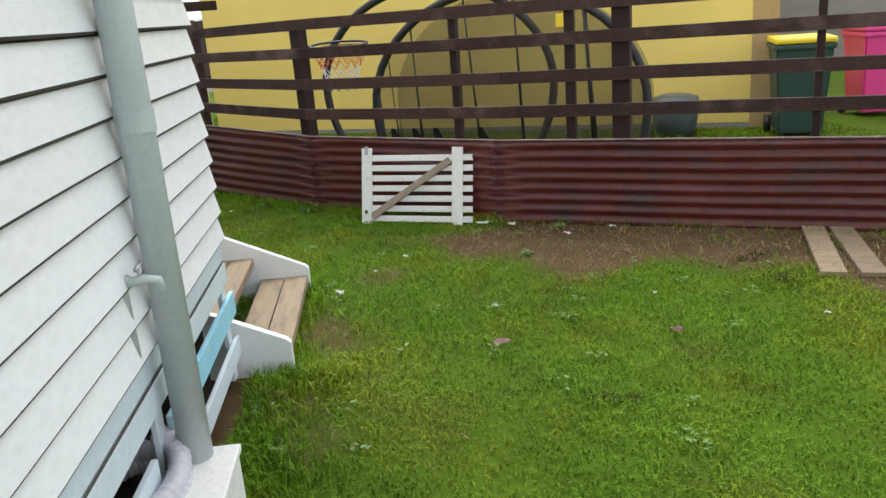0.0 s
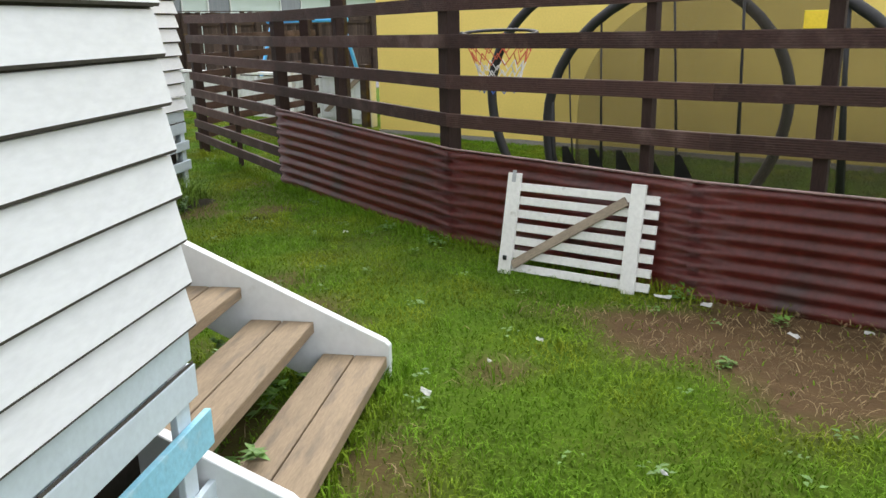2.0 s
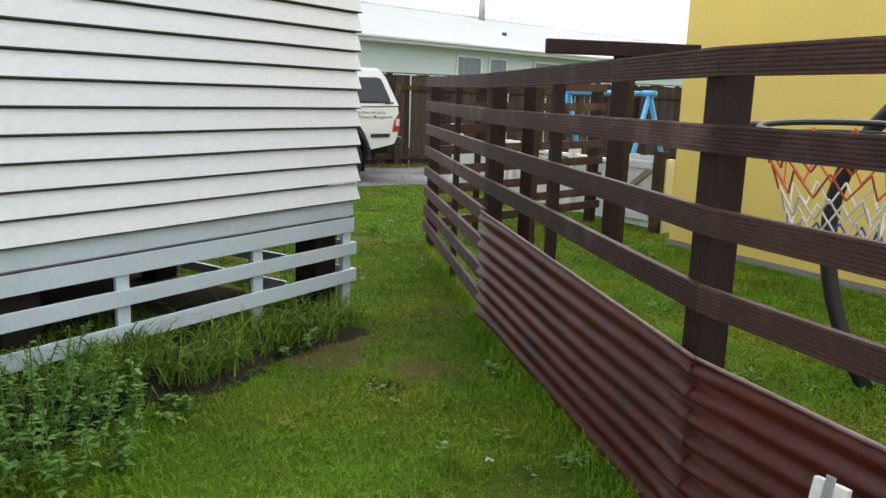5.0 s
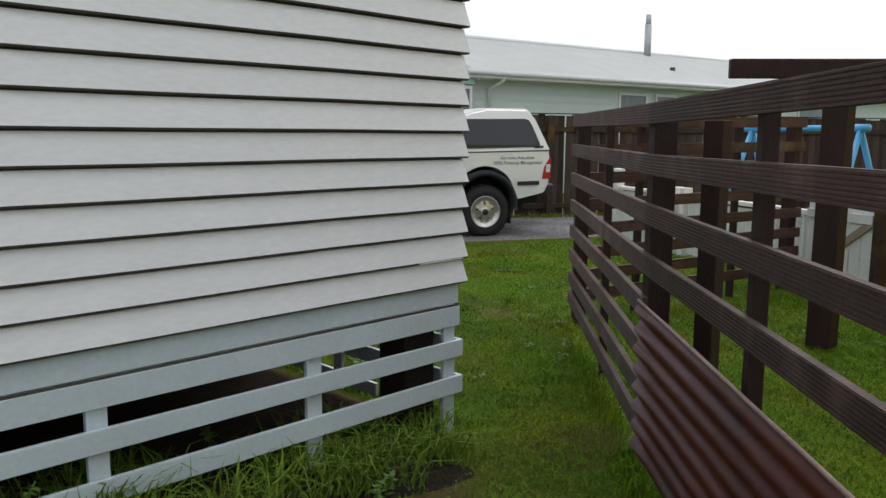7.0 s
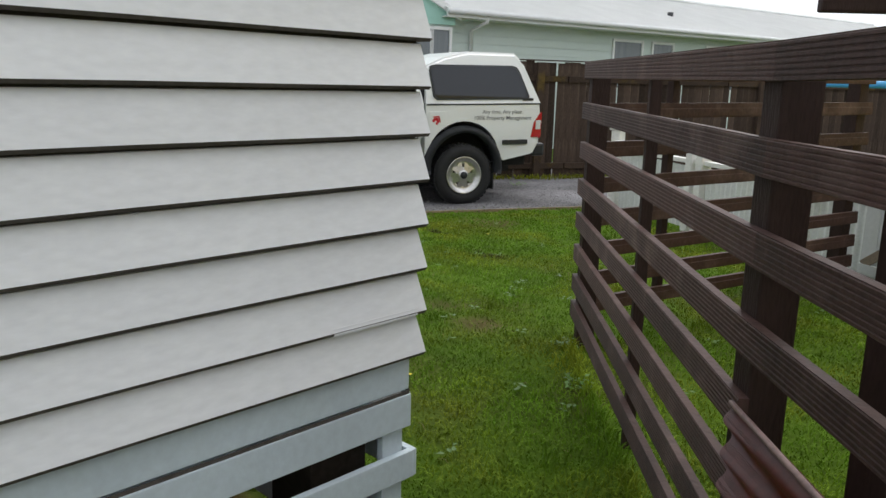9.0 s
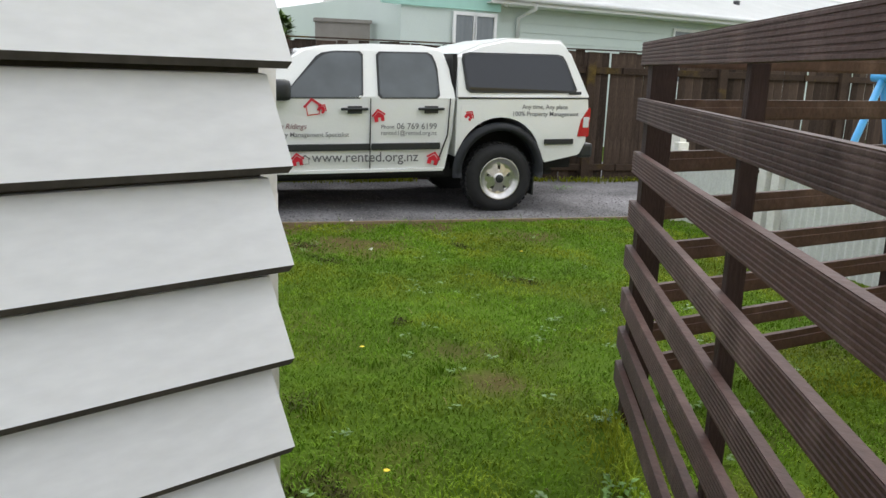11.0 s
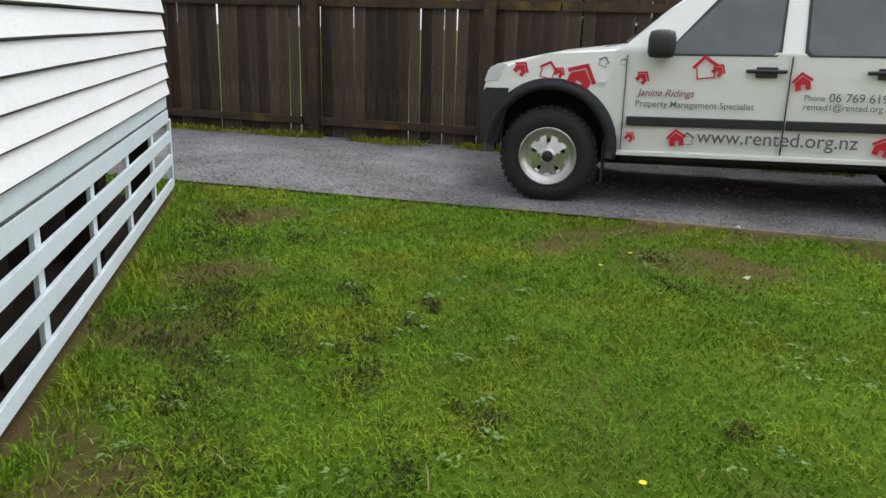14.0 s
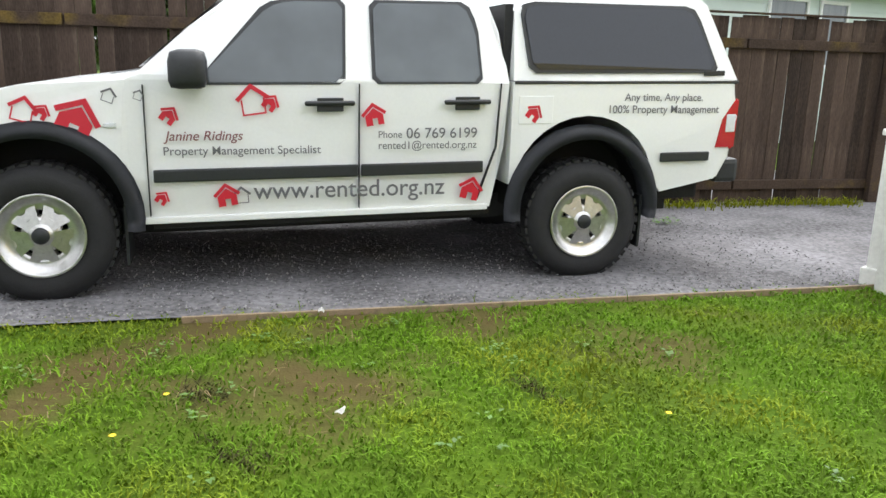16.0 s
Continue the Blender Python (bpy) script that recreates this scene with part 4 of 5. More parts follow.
    # door seams
    for x0, z0, x1, z1 in ((0.545, 0.50, 0.54, 1.27), (1.705, 0.50, 1.705, 1.27), (2.44, 0.52, 2.56, 0.82), (2.56, 0.82, 2.58, 1.27)):
        n = math.hypot(x1 - x0, z1 - z0)
        bm = box(-0.0028, 0.0028, -0.0045, 0.05, 0, n)
        bmesh.ops.transform(bm, matrix=Matrix.Translation((x0, 0, z0)) @ Matrix.Rotation(math.atan2(x1 - x0, z1 - z0), 4, "Y"), verts=bm.verts)
        part("door_seam", bm, CHASSIS, t)
    part("sill_step", box(0.50, 2.52, 0.012, 0.10, 0.455, 0.49, 0.008), CAR, t)
    part("under_rail", box(-0.3, 3.9, 0.30, W - 0.30, 0.33, 0.50), CHASSIS, t, "black chassis")
    # Black strip standing in for the shadow below the sill.
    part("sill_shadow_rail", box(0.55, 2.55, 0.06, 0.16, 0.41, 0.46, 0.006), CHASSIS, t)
    part("exhaust", tube([(0.9, 0.35, 0.36), (3.6, 0.35, 0.36)], 0.05, 10), CHASSIS, t, smooth=True)
    for x0, x1, z0, z1 in ((0.57, 1.695, 0.675, 0.735), (1.715, 2.47, 0.675, 0.735), (3.66, 4.00, 0.70, 0.755)):
        part("side_moulding", box(x0, x1, -0.018, 0.004, z0, z1, 0.008), CARTRIM, t, "dark rubbing strip")
    # bumper, lamps, grille
    bm = prism([(-0.665, 0.52), (-0.70, 0.62), (-0.70, 0.86), (-0.64, 0.97), (-0.36, 0.97), (-0.44, 0.80), (-0.46, 0.50)], -0.012, W + 0.012)
    bmesh.ops.bevel(bm, geom=bm.edges, offset=0.03, segments=3, affect="EDGES")
    part("front_bumper", bm, CARTRIM, t, "dark grey front bumper")
    for s in (0, 1):
        y0 = -0.004 if s == 0 else W + 0.004 - 0.34
        bm = prism([(-0.645, 0.985), (-0.60, 1.10), (-0.50, 1.16), (-0.43, 1.14), (-0.50, 0.985)], y0, y0 + 0.34)
        bmesh.ops.bevel(bm, geom=bm.edges, offset=0.012, segments=2, affect="EDGES")
        part("headlight", bm, LAMPW, t, "clear headlight lens")
        y1 = -0.004 if s == 0 else W + 0.004 - 0.14
        bm = prism([(4.03, 0.77), (4.165, 0.77), (4.17, 1.12), (4.13, 1.11), (4.06, 0.98)], y1, y1 + 0.14)
        bmesh.ops.bevel(bm, geom=bm.edges, offset=0.012, segments=2, affect="EDGES")
        tl = part("tail_light", bm, REDLENS, t, "red tail light lens")
        part("reverse_lens", box(4.095, 4.155, y1 - 0.004 if s == 0 else y1 + 0.10, y1 + 0.03 if s == 0 else y1 + 0.145, 0.885, 1.01, 0.008), LAMPW, tl, "clear reverse lens")
        ym_ = -0.11 if s == 0 else W + 0.11
        bm = box(0.68, 0.87, ym_ - 0.13, ym_ + 0.09, 1.245, 1.445, 0.055)
        mi = part("wing_mirror", bm, CARTRIM, t, "black wing mirror", smooth=True)
        part("mirror_arm", box(0.74, 0.84, min(ym_, ym_ + (0.12 if s == 0 else -0.12)), max(ym_, ym_ + (0.12 if s == 0 else -0.12)), 1.24, 1.275, 0.01), CARTRIM, mi)
        for x in (1.53, 2.36):
            yy = -0.028 if s == 0 else W
            h = part("door_handle", box(x - 0.145, x + 0.145, yy - 0.008, yy + 0.03, 1.095, 1.13, 0.014), CARTRIM, t, "black door handle", smooth=True)
            part("handle_cup", box(x - 0.075, x + 0.075, yy + 0.012 if s == 0 else yy + 0.0, yy + 0.03 if s == 0 else yy + 0.012, 1.06, 1.155, 0.007), CARTRIM, h)
        for cx in (0.0, WB):
            bm = bmesh.new()
            cz = 0.43
            inner, outer = arch(cx, 0.425, -8, 188, 24, cz), arch(cx, 0.51, -8, 188, 24, cz)
            ya, yb_ = (-0.055, 0.06) if s == 0 else (W - 0.06, W + 0.055)
            edge_y = ya if s == 0 else yb_
            wall_y = 0.0 if s == 0 else W
            L = []
            for (xi, zi), (xo, zo) in zip(inner, outer):
                xm, zm = (xi * 0.45 + xo * 0.55), (zi * 0.45 + zo * 0.55)
                L.append([bm.verts.new((xi, wall_y + (0.10 if s == 0 else -0.10), zi)), bm.verts.new((xi, edge_y, zi)), bm.verts.new((xm, edge_y * 0.92 + wall_y * 0.08, zm)), bm.verts.new((xo, wall_y, zo))])
            for p, q in zip(L, L[1:]):
                for k in range(3):
                    bm.faces.new((p[k], q[k], q[k + 1], p[k + 1]))
            bmesh.ops.solidify(bm, geom=bm.faces[:], thickness=0.006)
            part("wheel_flare", bm, FLARE, t, "dark grey flared wheel arch", smooth=True)
            bm = bmesh.new()
            g = [[bm.verts.new((cx + 0.45 * math.cos(radians(a)), y, 0.43 + 0.45 * math.sin(radians(a)))) for a in range(0, 181, 12)] for y in ((0.01, 0.34) if s == 0 else (W - 0.34, W - 0.01))]
            for i in range(15):
                bm.faces.new((g[0][i], g[0][i + 1], g[1][i + 1], g[1][i]))
            bm.faces.new([g[1 if s == 0 else 0][i] for i in range(16)])
            part("arch_liner", bm, CHASSIS, t)
            yf = 0.02 if s == 0 else W - 0.26
            part("mud_flap", box(cx + 0.40, cx + 0.415, yf, yf + 0.24, 0.17, 0.50), CARTRIM, t, "black mud flap")
            wheel(t, cx, (-0.045, 0.20) if s == 0 else (W + 0.045, W - 0.20), R)
    part("rear_bumper", box(4.10, 4.26, 0.06, W - 0.06, 0.55, 0.70, 0.03), CARTRIM, t, "black rear step bumper")
    part("tow_bracket", box(3.75, 4.10, 0.25, W - 0.25, 0.42, 0.54, 0.02), CHASSIS, t)
    part("fuel_flap", box(2.72, 2.92, -0.0035, 0.01, 0.965, 1.155, 0.003), CAR, t)
    part("canopy_badge", box(3.92, 4.06, ch(1.33) - 0.016, ch(1.33) - 0.006, 1.315, 1.345, 0.005), CARTRIM, t)
    part("wiper_cowl", box(0.36, 0.50, 0.20, W - 0.20, 1.30, 1.33, 0.012), CARTRIM, t)
    part("indicator", box(0.34, 0.40, -0.010, 0.004, 0.985, 1.01, 0.004), LAMPW, t)
    decals(t)
    # true lengths and heights of the upper works, and the rake of the body
    xa = (-0.70, -0.56, -0.38, 0.0, 0.545, 0.80, 1.60, 1.705, 1.81, 2.44, 2.58, 2.69, 2.92, 4.01, 4.15, 4.17, 4.26)
    xb = (-0.57, -0.46, -0.31, 0.0, 0.535, 0.79, 1.56, 1.653, 1.745, 2.35, 2.475, 2.555, 2.80, 3.875, 4.03, 4.055, 4.14)
    za = (0.33, 0.455, 0.675, 0.735, 1.1125, 1.285, 1.69, 1.80, 1.875)
    zb = (0.30, 0.405, 0.632, 0.700, 1.04, 1.15, 1.577, 1.668, 1.755)
    still = ("wheel", "wheel_flare", "arch_liner", "mud_flap", "lettering", "decal")
    drawn = ("cab_body", "tray")
    for ob in t.children:
        kind = ob.name.split(".")[0]
        if kind in still:
            continue
        for o in (ob, *ob.children):
            for v in o.data.vertices:
                if kind not in drawn:
                    v.co.x, v.co.z = float(np.interp(v.co.x, xa, xb)), float(np.interp(v.co.z, za, zb))
                v.co.z += 0.022 * (v.co.x - 1.2)
    return t

def ring_profile(pts, n, ydir, y0, cx, cz):
    """Turns (radius, depth) points about the axle."""
    bm = bmesh.new()
    L = [[bm.verts.new((cx + r * math.cos(2 * math.pi * i / n), y0 + ydir * d, cz + r * math.sin(2 * math.pi * i / n))) for i in range(n)] for r, d in pts]
    for a, b in zip(L, L[1:]):
        for i in range(n):
            bm.faces.new((a[i], a[(i + 1) % n], b[(i + 1) % n], b[i]))
    return bm

def wheel(t, cx, ys, R):
    y0, s = ys[0], (1 if ys[1] > ys[0] else -1)
    cz = R - 0.012
    w = part("wheel", ring_profile([(0.20, 0.03), (0.235, 0.004), (0.29, -0.006), (0.325, 0.008), (R - 0.006, 0.04), (R, 0.07), (R, 0.18), (R - 0.03, 0.235), (0.22, 0.245)], 48, s, y0, cx, cz), RUBBER, t, "chunky black tyre", smooth=True)
    bm = bmesh.new()
    for i in range(40):
        a = 2 * math.pi * i / 40
        for y in ((0.035, 0.105), (0.135, 0.205)):
            k = a + (0.04 if y[0] > 0.1 else 0)
            M = Matrix.Translation((cx, 0, cz)) @ Matrix.Rotation(-k, 4, "Y")
            box(R - 0.008, R + 0.008, min(y0 + s * y[0], y0 + s * y[1]), max(y0 + s * y[0], y0 + s * y[1]), -0.019, 0.019, bm=bm, m=M)
    part("tread_block", bm, RUBBER, w)
    part("rim", ring_profile([(0.222, 0.0), (0.214, -0.004), (0.204, 0.004), (0.198, 0.020), (0.186, 0.024), (0.180, 0.036), (0.160, 0.040), (0.150, 0.043), (0.134, 0.040), (0.130, 0.05), (0.130, 0.09)], 48, s, y0, cx, cz), ALLOY, w, "bright alloy rim", smooth=True)
    part("brake_drum", ring_profile([(0.0, 0.11), (0.172, 0.11)], 32, s, y0, cx, cz), CHASSIS, w)
    bm = bmesh.new()
    for i in range(5):
        M = Matrix.Translation((cx, 0, cz)) @ Matrix.Rotation(2 * math.pi * i / 5 + 0.3, 4, "Y")
        ya, yb_ = y0 + s * 0.022, y0 + s * 0.075
        vs = [bm.verts.new(M @ Vector(c)) for c in ((0.05, ya, -0.034), (0.05, ya, 0.034), (0.152, ya + s * 0.022, 0.080), (0.152, ya + s * 0.022, -0.080), (0.05, yb_, -0.038), (0.05, yb_, 0.038), (0.152, yb_, 0.083), (0.152, yb_, -0.083))]
        for f in ((0, 1, 2, 3), (4, 7, 6, 5), (0, 4, 5, 1), (1, 5, 6, 2), (2, 6, 7, 3), (3, 7, 4, 0)):
            bm.faces.new([vs[k] for k in f])
    part("spoke", bm, ALLOY, w)
    part("hub", ring_profile([(0.040, 0.006), (0.052, 0.010), (0.060, 0.024), (0.072, 0.028), (0.098, 0.032), (0.102, 0.07)], 28, s, y0, cx, cz), ALLOY, w, smooth=True)
    part("hub_cap", ring_profile([(0.0, -0.014), (0.034, -0.012), (0.043, -0.004), (0.045, 0.03)], 24, s, y0, cx, cz), CARTRIM, w, smooth=True)

def words(t, text, x0, x1, z, mtl, slant=0.0):
    """Lettering whose width runs from x0 to x1, on the flank."""
    c = bpy.data.curves.new("w", "FONT")
    c.body, c.size, c.shear, c.offset = text, 0.1, slant, 0.0006
    o = bpy.data.objects.new("w", c)
    scene.collection.objects.link(o)
    bpy.context.view_layer.update()
    me = bpy.data.meshes.new_from_object(o.evaluated_get(bpy.context.evaluated_depsgraph_get()))
    bpy.data.objects.remove(o)
    xs = [v.co.x for v in me.vertices]
    k = (x1 - x0) / (max(xs) - min(xs)); lo = min(xs)
    for v in me.vertices:
        v.co = Vector((x0 + (v.co.x - lo) * k, 0.0, z + v.co.y * min(k, 1.4)))
    me.materials.append(mtl)
    ob = part("lettering", me, None, t)
    ob.location = (0, -0.006, -0.012 * (x0 + x1) / 2)
    ob.rotation_euler = (0, -0.012, 0)
    return ob

def house_logo(t, x, z, s, tilt=0.0, outline=False, mtl=None):
    """A small house shape: gable roof over a body with a doorway."""
    bm = bmesh.new()
    shapes = [[(-0.6, 0.05), (0, 0.55), (0.6, 0.05), (0.5, -0.06), (0, 0.36), (-0.5, -0.06)]]
    if outline:
        shapes += [[(-0.42, 0.0), (-0.36, 0.0), (-0.36, -0.5), (-0.42, -0.5)], [(0.36, 0.0), (0.42, 0.0), (0.42, -0.5), (0.36, -0.5)], [(-0.42, -0.5), (0.42, -0.5), (0.42, -0.56), (-0.42, -0.56)]]
    else:
        shapes += [[(-0.42, -0.04), (0, 0.3), (0.42, -0.04), (0.42, -0.5), (0.14, -0.5), (0.14, -0.18), (-0.10, -0.18), (-0.10, -0.5), (-0.42, -0.5)]]
    for sh in shapes:
        bm.faces.new([bm.verts.new((a * s, 0, b * s)) for a, b in sh])
    ob = part("decal", bm, mtl or DECALRED, t, "red house shaped decal")
    ob.location, ob.rotation_euler = (x, -0.006, z), (0, radians(tilt), 0)

def decals(t):
    words(t, "www.rented.org.nz", 1.078, 2.157, 0.528, DECALGREY)
    words(t, "Property Management Specialist", 0.627, 1.448, 0.768, DECALGREY)
    words(t, "Janine Ridings", 0.630, 1.035, 0.842, DECALMAROON, 0.25)
    words(t, "Phone", 1.771, 1.905, 0.858, DECALGREY)
    words(t, "06 769 6199", 1.930, 2.346, 0.858, DECALGREY)
    words(t, "rented1@rented.org.nz", 1.771, 2.346, 0.798, DECALGREY)
    words(t, "Any time, Any place.", 3.27, 3.80, 1.085, DECALGREY)
    words(t, "100% Property Management", 3.174, 3.921, 1.012, DECALGREY)
    for x, z, s, tilt, outl in ((-0.239, 1.003, 0.105, 35, False), (-0.036, 1.0, 0.12, 15, True), (0.05, 0.985, 0.075, 35, False), (0.21, 0.955, 0.20, 26, False), (0.367, 1.073, 0.07, 20, True), (0.51, 1.075, 0.05, 20, True), (0.655, 0.974, 0.09, 35, False), (1.079, 1.061, 0.15, -8, True), (1.175, 1.045, 0.085, 35, False), (1.733, 0.986, 0.12, -10, False), (2.683, 1.005, 0.095, 35, False), (0.60, 0.538, 0.07, 35, False), (0.93, 0.547, 0.12, -8, False), (1.008, 0.548, 0.085, -4, True), (2.309, 0.564, 0.13, 14, False)):
        house_logo(t, x, z, s, tilt, outl, DECALGREY if (outl and s < 0.09) else DECALRED)
ute()

# ---- grass, weeds, litter ----
rng = np.random.default_rng(7)
WALK = np.array([(-1.12, -0.76), (-1.0, 0.9), (-0.85, 2.3), (-1.05, 3.8), (-2.0, 5.2), (-2.9, 6.25), (-3.8, 7.5), (-4.8, 8.4), (-6.0, 9.5)])
FENCE_LINE = [F2, F1, F0, FM, F3]

def fence_side(x, y):
    """Above zero on the house's side of the boundary fence."""
    out = np.full(x.shape, 1e9)
    for p, q in zip(FENCE_LINE, FENCE_LINE[1:]):
        d = np.array((q[0] - p[0], q[1] - p[1])); n = np.hypot(*d)
        s = ((x - p[0]) * d[0] + (y - p[1]) * d[1]) / n
        h = -((y - p[1]) * d[0] - (x - p[0]) * d[1]) / n
        inside = (s > -0.05) & (s < n + 0.05)
        out = np.where(inside & (np.abs(h) < np.abs(out)), h, out)
    return out

def dirt(x, y):
    """How bare the earth is, 0 to 1."""
    n = np.zeros(x.shape)
    d = np.array((F3[0] - F0[0], F3[1] - F0[1])); L = np.hypot(*d)
    s = ((x - F0[0]) * d[0] + (y - F0[1]) * d[1]) / L
    h = -((y - F0[1]) * d[0] - (x - F0[0]) * d[1]) / L
    wob = 0.18 * np.sin(3.1 * s) + 0.12 * np.sin(7.3 * s + 1)
    n = np.maximum(n, np.clip((1.25 + wob - h) * 4, 0, 1) * np.clip((s - 1.35 - 0.3 * np.sin(5 * h)) * 3, 0, 1) * (h > -0.1))
    for cx, cy, r in ((-8.75, 10.9, 0.35), (-9.3, 10.0, 0.22), (-8.2, 12.4, 0.25), (-8.03, 7.65, 0.22), (-7.17, 7.66, 0.2), (-6.9, 7.75, 0.2), (-3.6, 8.1, 0.22), (-1.75, 2.4, 0.35), (-1.5, 3.2, 0.18), (-3.9, 6.9, 0.35), (-1.15, 4.15, 0.14), (-10.2, 8.2, 0.3), (-9.56, 10.34, 0.22), (-9.62, 10.85, 0.26), (-9.4, 11.4, 0.22), (-8.9, 12.05, 0.2), (-9.1, 10.5, 0.16), (-6.32, 9.79, 0.16), (-5.9, 9.67, 0.14), (-9.2, 11.9, 0.15), (-2.2, 4.6, 0.3), (-3.3, 7.0, 0.2), (-8.54, 9.46, 0.08), (-2.6, 5.2, 0.16), (-8.0, 8.0, 0.2), (-9.0, 8.0, 0.25), (-2.2, 3.3, 0.45), (-2.7, 3.6, 0.4)):
        ragged = 1 + 0.35 * np.sin(9 * x + 5 * y + cx) + 0.3 * np.sin(13 * y - 7 * x + cy)
        n = np.maximum(n, np.clip(1.5 - np.hypot(x - cx, y - cy) / (r * ragged), 0, 1) * 0.8)
    return n

def indoors(x, y):
    return ((x < -1.80) & (y < 2.80)) | ((x < -4.22) & (y < 7.56) & (x > -11.0))

def scatter(count, lo, hi, near=2.6):
    x = rng.uniform(lo[0], hi[0], count); y = rng.uniform(lo[1], hi[1], count)
    d = np.min([np.hypot(x - a, y - b) for a, b in WALK], axis=0)
    keep = rng.uniform(0, 1, count) < np.clip((near / np.maximum(d, 0.5)) ** 1.3, 0.05, 1)
    keep &= ~indoors(x, y) & (np.array([on_drive(a, b) for a, b in zip(x, y)]) < 0.22 + rng.uniform(-0.12, 0.08, count))
    return x[keep], y[keep]

def blades(name, x, y, hgt, width, lean, material, label, category, base_z=0.0):
    n = len(x)
    a = rng.uniform(0, 2 * np.pi, n); b = rng.uniform(0, 2 * np.pi, n)
    l = rng.uniform(0.2, 1.0, n) * lean
    zero = np.full(n, 0.0) + base_z
    dx, dy = np.cos(a) * width / 2, np.sin(a) * width / 2
    tipx, tipy = x + np.cos(b) * l * hgt, y + np.sin(b) * l * hgt
    mx, my = x + np.cos(b) * l * hgt * 0.3, y + np.sin(b) * l * hgt * 0.3
    v = np.stack([np.stack([x - dx, y - dy, zero], 1), np.stack([x + dx, y + dy, zero], 1), np.stack([mx + dx * 0.8, my + dy * 0.8, zero + hgt * 0.6], 1), np.stack([mx - dx * 0.8, my - dy * 0.8, zero + hgt * 0.6], 1), np.stack([tipx, tipy, zero + hgt * (1 - 0.25 * l)], 1)], 1).reshape(-1, 3)
    i = np.arange(n)[:, None] * 5
    me = bpy.data.meshes.new(name)
    tri = np.concatenate([i + np.array([[0, 1, 2]]), i + np.array([[0, 2, 3]]), i + np.array([[3, 2, 4]])], 1).reshape(-1, 3)
    me.from_pydata(v.tolist(), [], tri.tolist())
    me.materials.append(material)
    return tagged(new(name, me), label, category, kind="stuff")

def clumpy(x, y, f=2.2, k=0.5):
    return np.array([noise.noise((a * f, b * f, 2.0)) for a, b in zip(x, y)]) * k + 0.5

co = np.zeros(len(ground.data.vertices) * 3)
ground.data.vertices.foreach_get("co", co)
co = co.reshape(-1, 3)
ground.data.attributes.new("bare", "FLOAT", "POINT").data.foreach_set("value", np.maximum(dirt(co[:, 0], co[:, 1]), indoors(co[:, 0], co[:, 1])).astype(np.float32))

x, y = scatter(1150000, (-12.5, -0.5), (4.2, 14.5))
c = clumpy(x, y, 2.0, 0.6) + 0.35 * clumpy(x, y, 7.0, 0.6)
keep = (rng.uniform(0, 1, len(x)) < np.clip(c * 1.3 + 0.2, 0.2, 1)) & (rng.uniform(0, 1, len(x)) > dirt(x, y) * 0.96)
x, y, c = x[keep], y[keep], c[keep]
far = np.min([np.hypot(x - a, y - b) for a, b in WALK], axis=0)
blades("grass", x, y, rng.uniform(0.012, 0.036, len(x)) * (0.6 + 0.6 * c), rng.uniform(0.0040, 0.0070, len(x)) * (1 + 0.3 * np.maximum(far - 1.5, 0)), 1.9, BLADE, "short bright green grass blades over the lawn", "grass")

# longer tufts at the foot of walls, posts and steps
sel = []
def strip(p, q, n, w, off=0.0):
    s = rng.uniform(0, 1, n)
    d = np.array((q[0] - p[0], q[1] - p[1])); d = d / np.hypot(*d); nn = np.array((d[1], -d[0]))
    o = off + np.abs(rng.normal(0, w, n))
    sel.append(np.stack([p[0] + (q[0] - p[0]) * s + nn[0] * o, p[1] + (q[1] - p[1]) * s + nn[1] * o], 1))
strip((-1.80, 1.6), (-1.80, 2.75), 3800, 0.17); strip((-1.62, 2.74), (-1.30, 2.70), 700, 0.12)
strip((-1.66, 2.70), (-1.60, 4.05), 900, 0.06, -0.02)
strip(F2, F1, 900, 0.05); strip(F1, F0, 1700, 0.06, 0.03); strip(F0, FM, 900, 0.05, 0.03); strip(FM, F3, 700, 0.05, 0.03)
strip((-4.25, 5.2), (-4.25, 7.5), 1200, 0.10); strip((-4.3, 7.58), (-11.2, 7.58), 3000, 0.08)
for i in range(420):
    cx, cy = rng.uniform(-11, 3), rng.uniform(0, 13)
    m = int(rng.integers(10, 34))
    sel.append(np.stack([cx + rng.normal(0, 0.035, m), cy + rng.normal(0, 0.035, m)], 1))
t_ = np.concatenate(sel)
ok = ~indoors(t_[:, 0] - 0.0, t_[:, 1]) & (np.array([on_drive(a, b) for a, b in t_]) < 0.2) & (rng.uniform(0, 1, len(t_)) > dirt(t_[:, 0], t_[:, 1]) * 0.7)
t_ = t_[ok]
blades("long_grass", t_[:, 0], t_[:, 1], rng.uniform(0.03, 0.10, len(t_)), rng.uniform(0.004, 0.008, len(t_)), 1.0, BLADE, "longer grass tufts along walls and fence", "grass")

